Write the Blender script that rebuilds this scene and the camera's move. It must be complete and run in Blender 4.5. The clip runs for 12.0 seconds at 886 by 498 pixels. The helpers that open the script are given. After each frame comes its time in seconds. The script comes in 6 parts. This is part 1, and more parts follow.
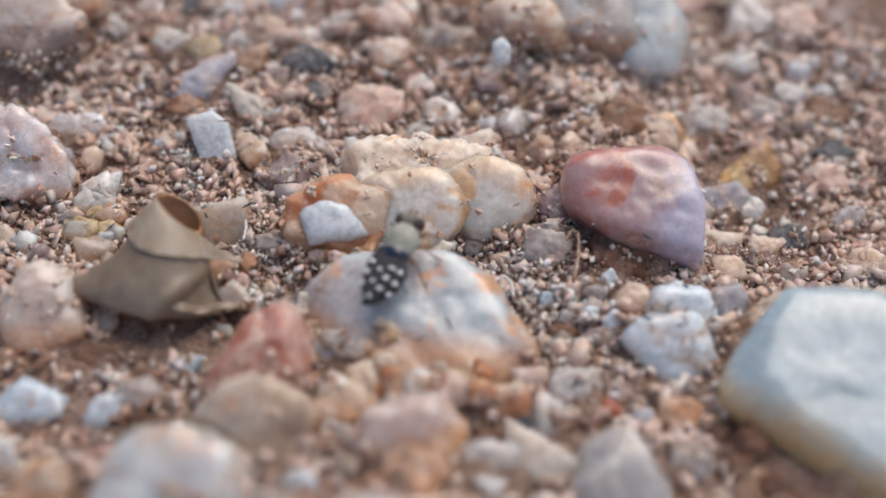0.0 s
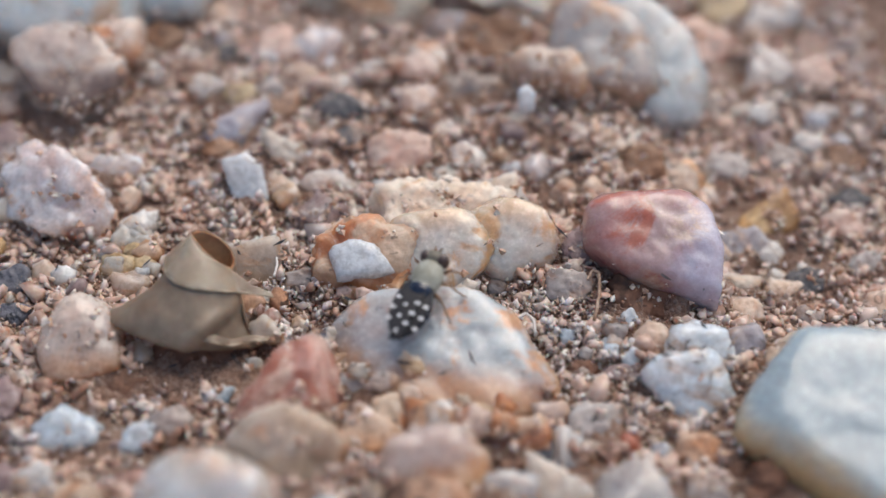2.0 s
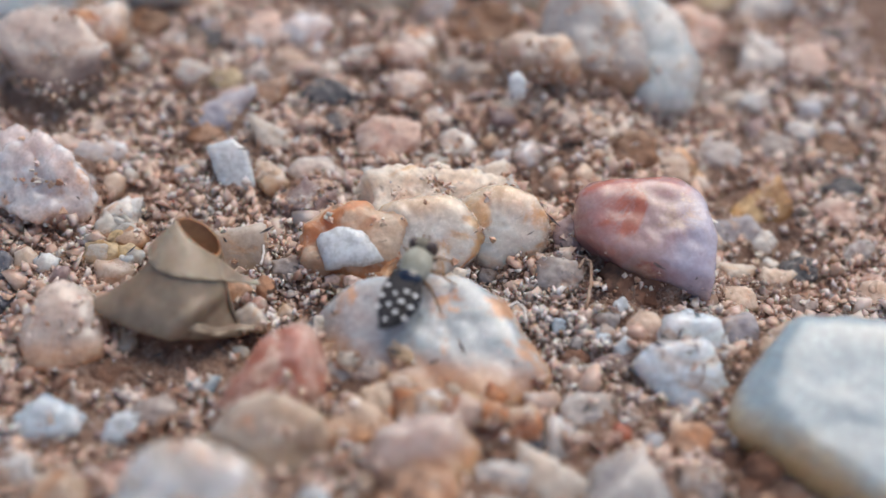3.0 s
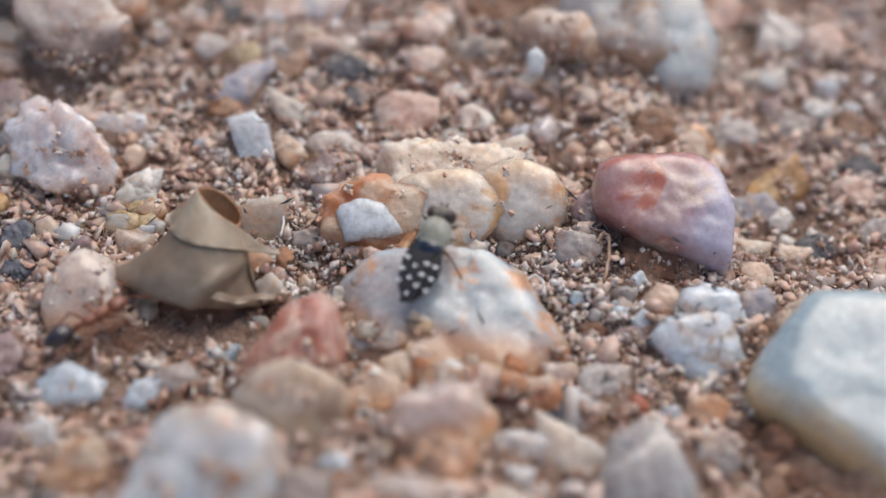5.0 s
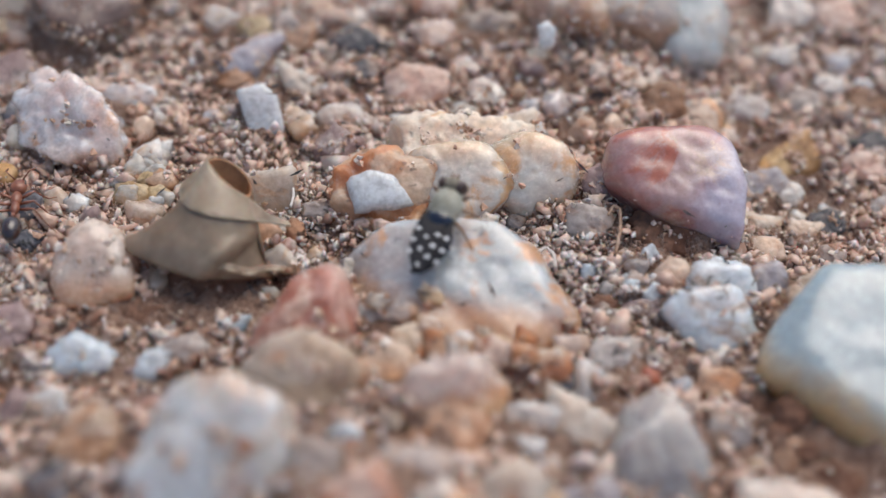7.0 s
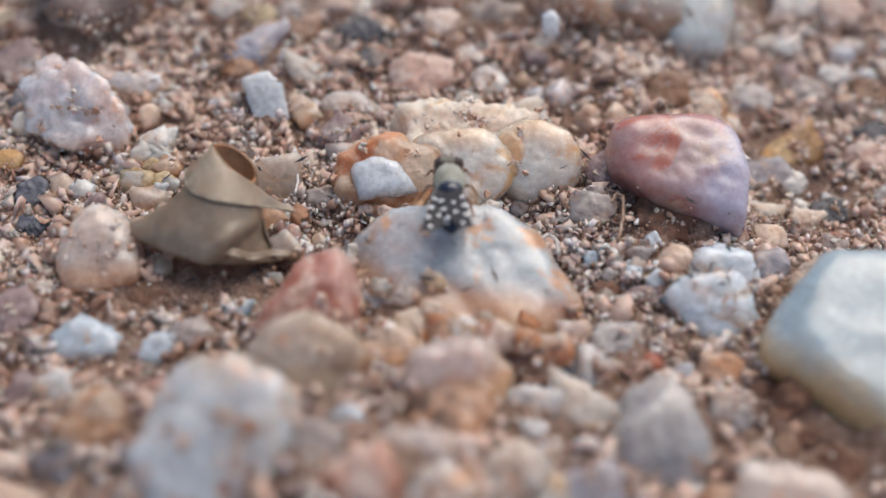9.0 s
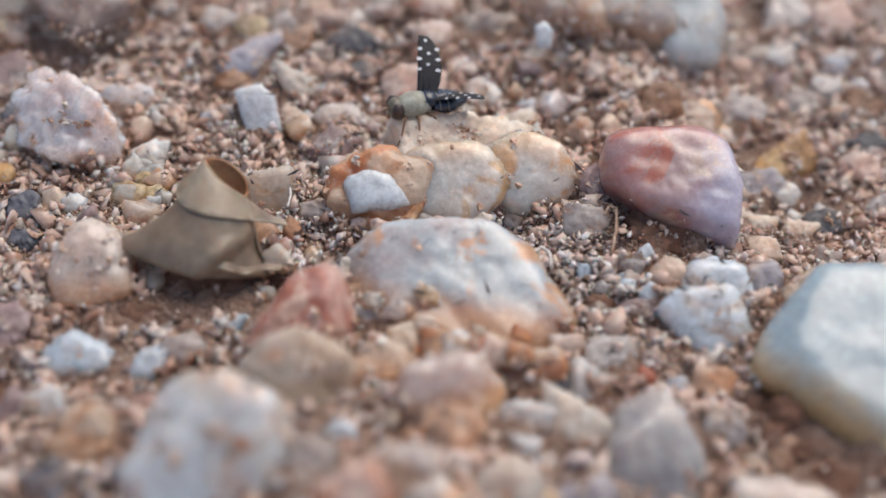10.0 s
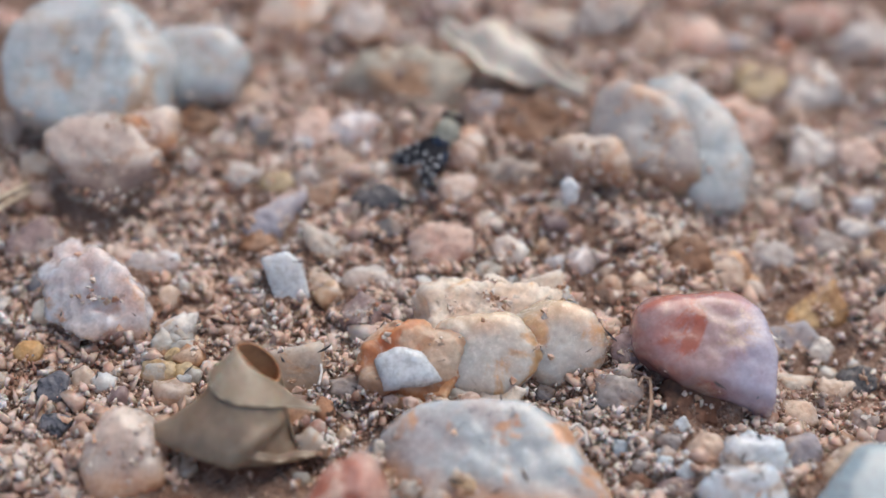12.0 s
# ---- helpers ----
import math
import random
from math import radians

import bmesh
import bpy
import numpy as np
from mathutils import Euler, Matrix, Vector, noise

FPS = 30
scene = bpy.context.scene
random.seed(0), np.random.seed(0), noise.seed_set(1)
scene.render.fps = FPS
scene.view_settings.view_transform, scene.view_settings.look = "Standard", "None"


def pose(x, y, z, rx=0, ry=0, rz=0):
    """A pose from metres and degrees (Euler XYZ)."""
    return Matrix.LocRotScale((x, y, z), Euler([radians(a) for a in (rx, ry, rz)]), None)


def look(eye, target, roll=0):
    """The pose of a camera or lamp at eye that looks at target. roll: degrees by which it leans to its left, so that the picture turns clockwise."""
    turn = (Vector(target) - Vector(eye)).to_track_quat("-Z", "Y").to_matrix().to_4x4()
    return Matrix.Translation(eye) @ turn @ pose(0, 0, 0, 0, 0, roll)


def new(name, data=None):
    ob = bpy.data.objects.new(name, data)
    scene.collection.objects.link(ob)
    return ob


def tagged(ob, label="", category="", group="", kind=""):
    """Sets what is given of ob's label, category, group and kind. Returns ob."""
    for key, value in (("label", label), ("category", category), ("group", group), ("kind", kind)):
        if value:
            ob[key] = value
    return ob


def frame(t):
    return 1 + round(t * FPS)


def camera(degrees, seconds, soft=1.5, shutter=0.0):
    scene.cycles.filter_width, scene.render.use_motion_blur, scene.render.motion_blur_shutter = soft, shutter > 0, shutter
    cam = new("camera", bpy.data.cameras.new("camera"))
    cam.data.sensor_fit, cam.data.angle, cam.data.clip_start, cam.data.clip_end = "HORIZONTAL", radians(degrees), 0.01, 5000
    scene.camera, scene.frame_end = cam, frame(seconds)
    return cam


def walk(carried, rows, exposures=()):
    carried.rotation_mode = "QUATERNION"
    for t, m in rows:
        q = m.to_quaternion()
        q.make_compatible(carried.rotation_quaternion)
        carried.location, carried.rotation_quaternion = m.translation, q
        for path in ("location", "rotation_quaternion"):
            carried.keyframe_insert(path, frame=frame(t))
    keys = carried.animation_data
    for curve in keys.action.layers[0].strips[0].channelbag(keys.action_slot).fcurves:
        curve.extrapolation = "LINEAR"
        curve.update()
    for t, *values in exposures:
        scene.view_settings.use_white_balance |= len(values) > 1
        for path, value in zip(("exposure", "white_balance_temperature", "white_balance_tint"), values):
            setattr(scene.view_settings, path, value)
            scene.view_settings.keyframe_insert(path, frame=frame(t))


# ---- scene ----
# Sizes in the calls below are in millimetres; MM turns them into metres.
MM = 0.001


# ---- camera ----
cam = camera(38, 12.0, soft=1.5)
cam.data.dof.use_dof = True
cam.data.dof.focus_distance = 0.0655
cam.data.dof.aperture_fstop = 18.5
PATH = [
    (0, (0.00143, -0.04436, 0.04601), (0.00277, 0.00123, -0.00079), -0.23),
    (0.5, (-0.00026, -0.04397, 0.04596), (0.00058, 0.00154, -0.00093), -0.33),
    (1, (0.00002, -0.04313, 0.04577), (0.00110, 0.00198, -0.00149), -0.31),
    (1.5, (0.00015, -0.04357, 0.04569), (0.00113, 0.00174, -0.00138), -0.28),
    (2, (0.00151, -0.04642, 0.04667), (0.00152, 0.00126, 0.00199), -0.81),
    (2.5, (0.00161, -0.04584, 0.04592), (0.00240, 0.00158, 0.00097), -0.08),
    (3, (0.00134, -0.04588, 0.04583), (0.00204, 0.00154, 0.00088), -0.11),
    (5, (0.00071, -0.04674, 0.04540), (0.00108, 0.00036, 0.00011), 0.13),
    (5.5, (0.00000, -0.04700, 0.04539), (0.00000, 0.00000, -0.00000), 0.00),
    (6, (0.00009, -0.04688, 0.04521), (0.00031, 0.00008, -0.00023), 0.16),
    (6.5, (0.00015, -0.04687, 0.04496), (0.00041, -0.00012, -0.00070), 0.24),
    (7, (0.00027, -0.04698, 0.04481), (0.00056, -0.00044, -0.00106), 0.33),
    (9, (0.00038, -0.04766, 0.04451), (0.00038, -0.00111, -0.00135), 0.25),
    (9.5, (0.00044, -0.04758, 0.04435), (0.00047, -0.00124, -0.00172), 0.30),
    (10, (0.00051, -0.04723, 0.04479), (0.00073, -0.00057, -0.00096), 0.29),
    (10.5, (0.00056, -0.04582, 0.04586), (0.00109, 0.00147, 0.00077), 0.16),
    (11, (0.00029, -0.04554, 0.04610), (0.00062, 0.00164, 0.00088), -0.07),
    (11.5, (-0.00080, -0.04484, 0.04712), (-0.00093, 0.00269, 0.00228), -0.33),
    (12, (-0.00065, -0.04210, 0.04953), (-0.00077, 0.00581, 0.00510), -1.22),
]
walk(cam, [(t, look(eye, target, roll)) for t, eye, target, roll in PATH])

# ---- light: open shade under a bright, hazy sky ----
SUN_UP, SUN_TURN = 62.0, 38.0  # elevation, and bearing from +y towards +x
world = bpy.data.worlds.new("sky")
scene.world = world
world.use_nodes = True
wn = world.node_tree
sky = wn.nodes.new("ShaderNodeTexSky")
sky.sky_type, sky.sun_disc = "NISHITA", False
sky.sun_elevation, sky.sun_rotation = radians(SUN_UP), radians(SUN_TURN)
sky.dust_density, sky.air_density = 3.0, 1.0
wn.nodes["Background"].inputs["Strength"].default_value = 0.145
wn.links.new(sky.outputs["Color"], wn.nodes["Background"].inputs["Color"])
sun = new("sun", bpy.data.lights.new("sun", "SUN"))
sun.data.energy, sun.data.angle, sun.data.color = 1.5, radians(50), (1.0, 0.94, 0.86)
way = Vector((math.sin(radians(SUN_TURN)) * math.cos(radians(SUN_UP)), math.cos(radians(SUN_TURN)) * math.cos(radians(SUN_UP)), math.sin(radians(SUN_UP))))
sun.matrix_world = look(way * 5, (0, 0, 0))
scene.view_settings.exposure = 0.11

# ---- materials ----
def node(nt, kind, x=None, **inputs):
    n = nt.nodes.new("ShaderNode" + kind)
    for key, value in inputs.items():
        n.inputs[key.replace("_", " ")].default_value = value
    return n


def mixed(nt, fac, a, b, mode="MIX"):
    """A colour mix; fac, a and b are sockets or values."""
    n = nt.nodes.new("ShaderNodeMix")
    n.data_type, n.blend_type = "RGBA", mode
    for socket, value in ((n.inputs[0], fac), (n.inputs[6], a), (n.inputs[7], b)):
        if isinstance(value, (float, int)):
            socket.default_value = value
        elif isinstance(value, tuple):
            socket.default_value = (*value, 1) if len(value) == 3 else value
        else:
            nt.links.new(value, socket)
    return n.outputs[2]


def band(nt, value, low, high, a=0.0, b=1.0):
    n = nt.nodes.new("ShaderNodeMapRange")
    n.interpolation_type = "SMOOTHSTEP"
    nt.links.new(value, n.inputs[0])
    for i, v in enumerate((low, high, a, b)):
        n.inputs[i + 1].default_value = v
    return n.outputs[0]


def sum_of(nt, a, b, mode="ADD"):
    n = nt.nodes.new("ShaderNodeMath")
    n.operation = mode
    for socket, value in zip(n.inputs, (a, b)):
        if isinstance(value, (float, int)):
            socket.default_value = value
        else:
            nt.links.new(value, socket)
    return n.outputs[0]


def noise_of(nt, coords, scale, detail=3.0, rough=0.55, twist=0.0):
    n = node(nt, "TexNoise", Scale=scale, Detail=detail, Roughness=rough, Distortion=twist)
    nt.links.new(coords, n.inputs["Vector"])
    return n.outputs["Fac"]


def blank(name):
    m = bpy.data.materials.new(name)
    m.use_nodes = True
    return m, m.node_tree, m.node_tree.nodes["Principled BSDF"]


def own_coords(nt):
    """Object coordinates, shifted by each object's random number, and that number."""
    tc, info = nt.nodes.new("ShaderNodeTexCoord"), nt.nodes.new("ShaderNodeObjectInfo")
    add = nt.nodes.new("ShaderNodeVectorMath")
    add.operation = "ADD"
    nt.links.new(tc.outputs["Object"], add.inputs[0])
    nt.links.new(sum_of(nt, info.outputs["Random"], 0.37, "MULTIPLY"), add.inputs[1])
    return add.outputs[0], info.outputs["Random"]


def mineral(name, base, second, stain=None, amount=0.0, rough=0.5, flecks=0.15, glow=0.0, spread=0.22, foot=None, broad=420, film=0.4):
    """A stone's surface: two mixed tones, stains in patches, a broken film of dried soil, fine grain, dark flecks and relief."""
    m, nt, p = blank(name)
    co, rnd = own_coords(nt)
    col = mixed(nt, band(nt, noise_of(nt, co, broad, 4, 0.6, 0.6), 0.38, 0.62), base, second)
    if stain:
        patch = noise_of(nt, co, 260, 5, 0.65, 1.0)
        col = mixed(nt, band(nt, patch, 0.59 - amount * 0.27, 0.72 - amount * 0.27, 0.0, 0.95), col, stain)
    if foot:  # another tone to one side, noise-broken: mostly rust round lower edges, once painted sheen
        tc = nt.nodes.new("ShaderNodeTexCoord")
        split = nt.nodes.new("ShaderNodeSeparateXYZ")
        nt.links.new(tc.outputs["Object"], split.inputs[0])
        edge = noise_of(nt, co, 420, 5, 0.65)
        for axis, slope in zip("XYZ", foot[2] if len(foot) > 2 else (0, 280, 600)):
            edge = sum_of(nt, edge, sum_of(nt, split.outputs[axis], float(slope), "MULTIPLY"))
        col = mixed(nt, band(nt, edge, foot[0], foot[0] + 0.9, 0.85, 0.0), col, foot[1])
    film *= 1 - 0.55 * glow
    soil = noise_of(nt, co, 330, 8, 0.74, 0.5)
    soil_tone = mixed(nt, band(nt, noise_of(nt, co, 900, 4, 0.6), 0.35, 0.65), (0.46, 0.31, 0.235), (0.60, 0.455, 0.37))
    col = mixed(nt, band(nt, soil, 0.66 - 0.24 * film, 0.74 - 0.2 * film, 0.0, 0.85), col, soil_tone)
    fine = noise_of(nt, co, 2600, 4, 0.7)
    col = mixed(nt, 1.0, col, mixed(nt, band(nt, fine, 0.3, 0.7), (0.74 + 0.36 * glow, 0.72 + 0.38 * glow, 0.70 + 0.4 * glow), (1.2 - 0.1 * glow, 1.2 - 0.1 * glow, 1.2 - 0.1 * glow)), "MULTIPLY")
    dots = noise_of(nt, co, 1500, 2, 0.5, 0.8)
    col = mixed(nt, band(nt, dots, 0.645, 0.70, 0.0, min(1.0, flecks * (5 - 6 * glow))), col, tuple(c * 0.22 for c in base))
    tone = band(nt, rnd, 0.0, 1.0, 0.93 - spread, 0.93 + spread)
    bright = nt.nodes.new("ShaderNodeVectorMath")
    bright.operation = "SCALE"
    nt.links.new(col, bright.inputs[0])
    nt.links.new(tone, bright.inputs["Scale"])
    nt.links.new(bright.outputs[0], p.inputs["Base Color"])
    nt.links.new(band(nt, fine, 0.3, 0.75, rough - 0.12, rough + 0.18), p.inputs["Roughness"])
    if glow:
        p.inputs["Subsurface Weight"].default_value = min(1.0, glow * 1.7)
        p.inputs["Subsurface Scale"].default_value = 0.0035
        p.inputs["Coat Weight"].default_value = 0.5 if rough < 0.35 else 0.2
        p.inputs["Coat Roughness"].default_value = 0.16
        p.inputs["Subsurface Radius"].default_value = (1.0, 0.75, 0.6)
    bump = node(nt, "Bump", Strength=max(0.08, 0.55 - 0.85 * glow), Distance=0.00012)
    nt.links.new(sum_of(nt, sum_of(nt, sum_of(nt, noise_of(nt, co, 900, 5, 0.65), 1.6, "MULTIPLY"), sum_of(nt, band(nt, soil, 0.4, 0.7), 1.4 * film, "MULTIPLY")), sum_of(nt, fine, 0.6, "MULTIPLY")), bump.inputs["Height"])
    nt.links.new(bump.outputs[0], p.inputs["Normal"])
    m["glassy"] = glow
    return m


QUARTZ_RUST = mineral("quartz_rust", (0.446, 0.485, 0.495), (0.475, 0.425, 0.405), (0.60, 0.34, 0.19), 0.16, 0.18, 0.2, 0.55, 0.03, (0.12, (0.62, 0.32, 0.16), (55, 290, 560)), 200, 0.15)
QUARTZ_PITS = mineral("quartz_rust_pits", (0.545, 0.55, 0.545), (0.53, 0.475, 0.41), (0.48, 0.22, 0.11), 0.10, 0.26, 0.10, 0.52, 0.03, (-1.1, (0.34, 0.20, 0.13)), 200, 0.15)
QUARTZ_CREAM2 = mineral("quartz_cream_crusted", (0.74, 0.62, 0.50), (0.70, 0.53, 0.40), (0.66, 0.38, 0.17), 0.3, 0.45, 0.14, 0.3, 0.04, None, 700, 0.2)
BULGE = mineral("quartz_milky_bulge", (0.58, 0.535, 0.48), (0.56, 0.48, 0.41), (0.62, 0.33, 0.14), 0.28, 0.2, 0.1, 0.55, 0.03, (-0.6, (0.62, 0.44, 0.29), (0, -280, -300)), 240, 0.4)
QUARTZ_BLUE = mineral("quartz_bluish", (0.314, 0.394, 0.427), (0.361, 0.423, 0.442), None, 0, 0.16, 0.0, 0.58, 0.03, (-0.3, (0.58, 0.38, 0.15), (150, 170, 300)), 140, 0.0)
QUARTZ_BLUE3 = mineral("quartz_pale_boulder", (0.42, 0.465, 0.475), (0.49, 0.485, 0.465), (0.42, 0.30, 0.20), 0.22, 0.3, 0.05, 0.5, 0.05)
QUARTZ_BLUE2 = mineral("quartz_bluish_grainy", (0.52, 0.575, 0.61), (0.58, 0.60, 0.61), (0.42, 0.30, 0.22), 0.15, 0.24, 0.15, 0.45, 0.08)
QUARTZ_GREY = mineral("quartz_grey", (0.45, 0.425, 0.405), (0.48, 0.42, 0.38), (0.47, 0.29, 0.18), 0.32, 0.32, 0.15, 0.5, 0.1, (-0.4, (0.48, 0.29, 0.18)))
QUARTZ_GREY2 = mineral("quartz_grey_flecked", (0.372, 0.372, 0.358), (0.428, 0.391, 0.358), (0.24, 0.22, 0.22), 0.25, 0.28, 0.3, 0.5, 0.05, None, 260)
QUARTZ_PINK = mineral("quartz_pink", (0.55, 0.525, 0.53), (0.56, 0.46, 0.43), (0.58, 0.32, 0.19), 0.22, 0.24, 0.14, 0.5, 0.06, (-0.45, (0.60, 0.36, 0.24)))
WHITE = mineral("quartz_white", (0.66, 0.68, 0.69), (0.58, 0.585, 0.585), (0.5, 0.4, 0.3), 0.0, 0.3, 0.06, 0.3, 0.05, None, 420, 0.05)
WHITE2 = mineral("quartz_cloudy", (0.595, 0.535, 0.484), (0.53, 0.437, 0.386), (0.56, 0.31, 0.18), 0.25, 0.28, 0.12, 0.5, 0.12, (-0.3, (0.58, 0.34, 0.21)))
CREAM = mineral("feldspar_cream", (0.530, 0.450, 0.380), (0.503, 0.398, 0.318), (0.54, 0.31, 0.17), 0.25, 0.38, 0.12, 0.45, 0.1, (-0.2, (0.53, 0.30, 0.16)))
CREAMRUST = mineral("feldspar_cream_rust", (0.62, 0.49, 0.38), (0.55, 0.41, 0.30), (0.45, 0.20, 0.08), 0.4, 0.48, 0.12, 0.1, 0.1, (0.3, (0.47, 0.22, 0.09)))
TAN = mineral("feldspar_tan", (0.564, 0.404, 0.310), (0.489, 0.329, 0.244), (0.42, 0.20, 0.11), 0.3, 0.42, 0.2, 0.4, 0.18)
PEACH = mineral("feldspar_peach", (0.554, 0.478, 0.420), (0.554, 0.446, 0.375), (0.58, 0.29, 0.15), 0.3, 0.28, 0.14, 0.5, 0.1, (0.1, (0.60, 0.32, 0.18)), 300)
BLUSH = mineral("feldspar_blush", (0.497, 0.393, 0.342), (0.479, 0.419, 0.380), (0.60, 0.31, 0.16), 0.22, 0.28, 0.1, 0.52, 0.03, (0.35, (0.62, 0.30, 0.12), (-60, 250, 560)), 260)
PINKWHITE = mineral("feldspar_pale_pink", (0.608, 0.484, 0.418), (0.56, 0.418, 0.351), (0.47, 0.24, 0.14), 0.25, 0.36, 0.1, 0.45, 0.1, (-0.2, (0.50, 0.26, 0.14)))
SALMON = mineral("feldspar_salmon", (0.60, 0.37, 0.29), (0.60, 0.44, 0.36), (0.45, 0.18, 0.10), 0.3, 0.42, 0.14, 0.3, 0.12)
RED = mineral("jasper_red", (0.45, 0.225, 0.175), (0.52, 0.345, 0.285), (0.36, 0.12, 0.07), 0.28, 0.42, 0.1, 0.3, 0.1, None, 420, 0.75)
REDBRIGHT = mineral("jasper_bright_red", (0.42, 0.10, 0.05), (0.46, 0.16, 0.09), None, 0, 0.45, 0.05, 0.1, 0.1)
# lilac towards the right: a sheen of sky light put into the colour
REDPINK = mineral("carnelian_pink", (0.42, 0.21, 0.19), (0.43, 0.29, 0.28), (0.42, 0.13, 0.08), 0.28, 0.12, 0.08, 0.5, 0.03, (-0.42, (0.45, 0.445, 0.545), (-330, 150, 0)), 400, 0.8)
OCHRE = mineral("ochre", (0.56, 0.38, 0.17), (0.60, 0.46, 0.28), (0.40, 0.22, 0.08), 0.25, 0.55, 0.12, 0.05, 0.15)
OCHREGREY = mineral("ochre_grey", (0.440, 0.370, 0.308), (0.405, 0.290, 0.194), (0.36, 0.17, 0.08), 0.35, 0.45, 0.2, 0.4, 0.1, None, 250)
ORANGE = mineral("limonite_orange", (0.56, 0.29, 0.09), (0.58, 0.38, 0.18), (0.30, 0.14, 0.05), 0.3, 0.52, 0.15, 0.05, 0.1)
ORANGE2 = mineral("clay_orange", (0.52, 0.29, 0.17), (0.58, 0.40, 0.28), (0.40, 0.17, 0.07), 0.35, 0.55, 0.15, 0.05, 0.12)
CRUST = mineral("iron_crust", (0.50, 0.21, 0.08), (0.56, 0.36, 0.21), (0.36, 0.11, 0.04), 0.35, 0.5, 0.2, 0.2, 0.1, None, 700)
RUST = mineral("rust_crust", (0.56, 0.41, 0.30), (0.53, 0.30, 0.17), (0.44, 0.16, 0.06), 0.45, 0.45, 0.2, 0.35, 0.1, (-0.35, (0.46, 0.18, 0.07)), 500)
RUST_PIT = mineral("rust_pit", (0.40, 0.17, 0.09), (0.46, 0.25, 0.16), (0.26, 0.10, 0.05), 0.3, 0.55, 0.2, 0.1, 0.05, None, 900)
RUSTBROWN = mineral("rust_brown", (0.34, 0.17, 0.09), (0.40, 0.24, 0.15), (0.20, 0.09, 0.04), 0.35, 0.6, 0.2, 0.0, 0.18)
GREY = mineral("granite_grey", (0.44, 0.385, 0.345), (0.34, 0.29, 0.27), (0.38, 0.23, 0.16), 0.3, 0.45, 0.4, 0.3, 0.15)
GREYGREEN = mineral("conglomerate_grey", (0.42, 0.36, 0.31), (0.30, 0.265, 0.245), (0.45, 0.31, 0.23), 0.45, 0.55, 0.5, 0.1, 0.1, None, 900)
GREYBROWN = mineral("granite_brown", (0.34, 0.28, 0.25), (0.40, 0.33, 0.29), (0.30, 0.17, 0.10), 0.3, 0.42, 0.25, 0.3, 0.15, (-0.6, (0.20, 0.11, 0.07)))
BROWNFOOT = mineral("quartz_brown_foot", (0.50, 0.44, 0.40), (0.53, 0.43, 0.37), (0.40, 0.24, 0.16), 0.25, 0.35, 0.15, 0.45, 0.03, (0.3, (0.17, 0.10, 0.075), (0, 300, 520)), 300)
OLIVE = mineral("chert_olive", (0.36, 0.32, 0.25), (0.42, 0.36, 0.28), (0.34, 0.18, 0.09), 0.3, 0.5, 0.2, 0.1, 0.1)
PURPLE = mineral("quartzite_purple", (0.28, 0.19, 0.18), (0.34, 0.23, 0.21), (0.52, 0.45, 0.41), 0.15, 0.42, 0.2, 0.1, 0.12)
BLUE = mineral("chert_blue_grey", (0.31, 0.295, 0.33), (0.38, 0.34, 0.345), (0.36, 0.22, 0.15), 0.25, 0.38, 0.12, 0.3, 0.12)
DARKBLUE = mineral("basalt_blue", (0.10, 0.105, 0.125), (0.17, 0.16, 0.17), (0.24, 0.15, 0.10), 0.15, 0.35, 0.2, 0.0, 0.25)
DARK = mineral("slate_dark", (0.06, 0.06, 0.065), (0.15, 0.135, 0.13), (0.36, 0.26, 0.20), 0.3, 0.36, 0.1, 0.0, 0.2, None, 900)
SHINY = mineral("mica_blue", (0.16, 0.22, 0.27), (0.55, 0.60, 0.62), None, 0, 0.18, 0.3, 0.0, 0.1)
# soil brown darkened to carry the shade under leaf and overhanging stones
CLOD_SHADED = mineral("soil_brown_shaded", (0.17, 0.078, 0.045), (0.24, 0.125, 0.08), (0.09, 0.048, 0.03), 0.35, 0.8, 0.35, 0.0, 0.15, None, 420, 0.0)


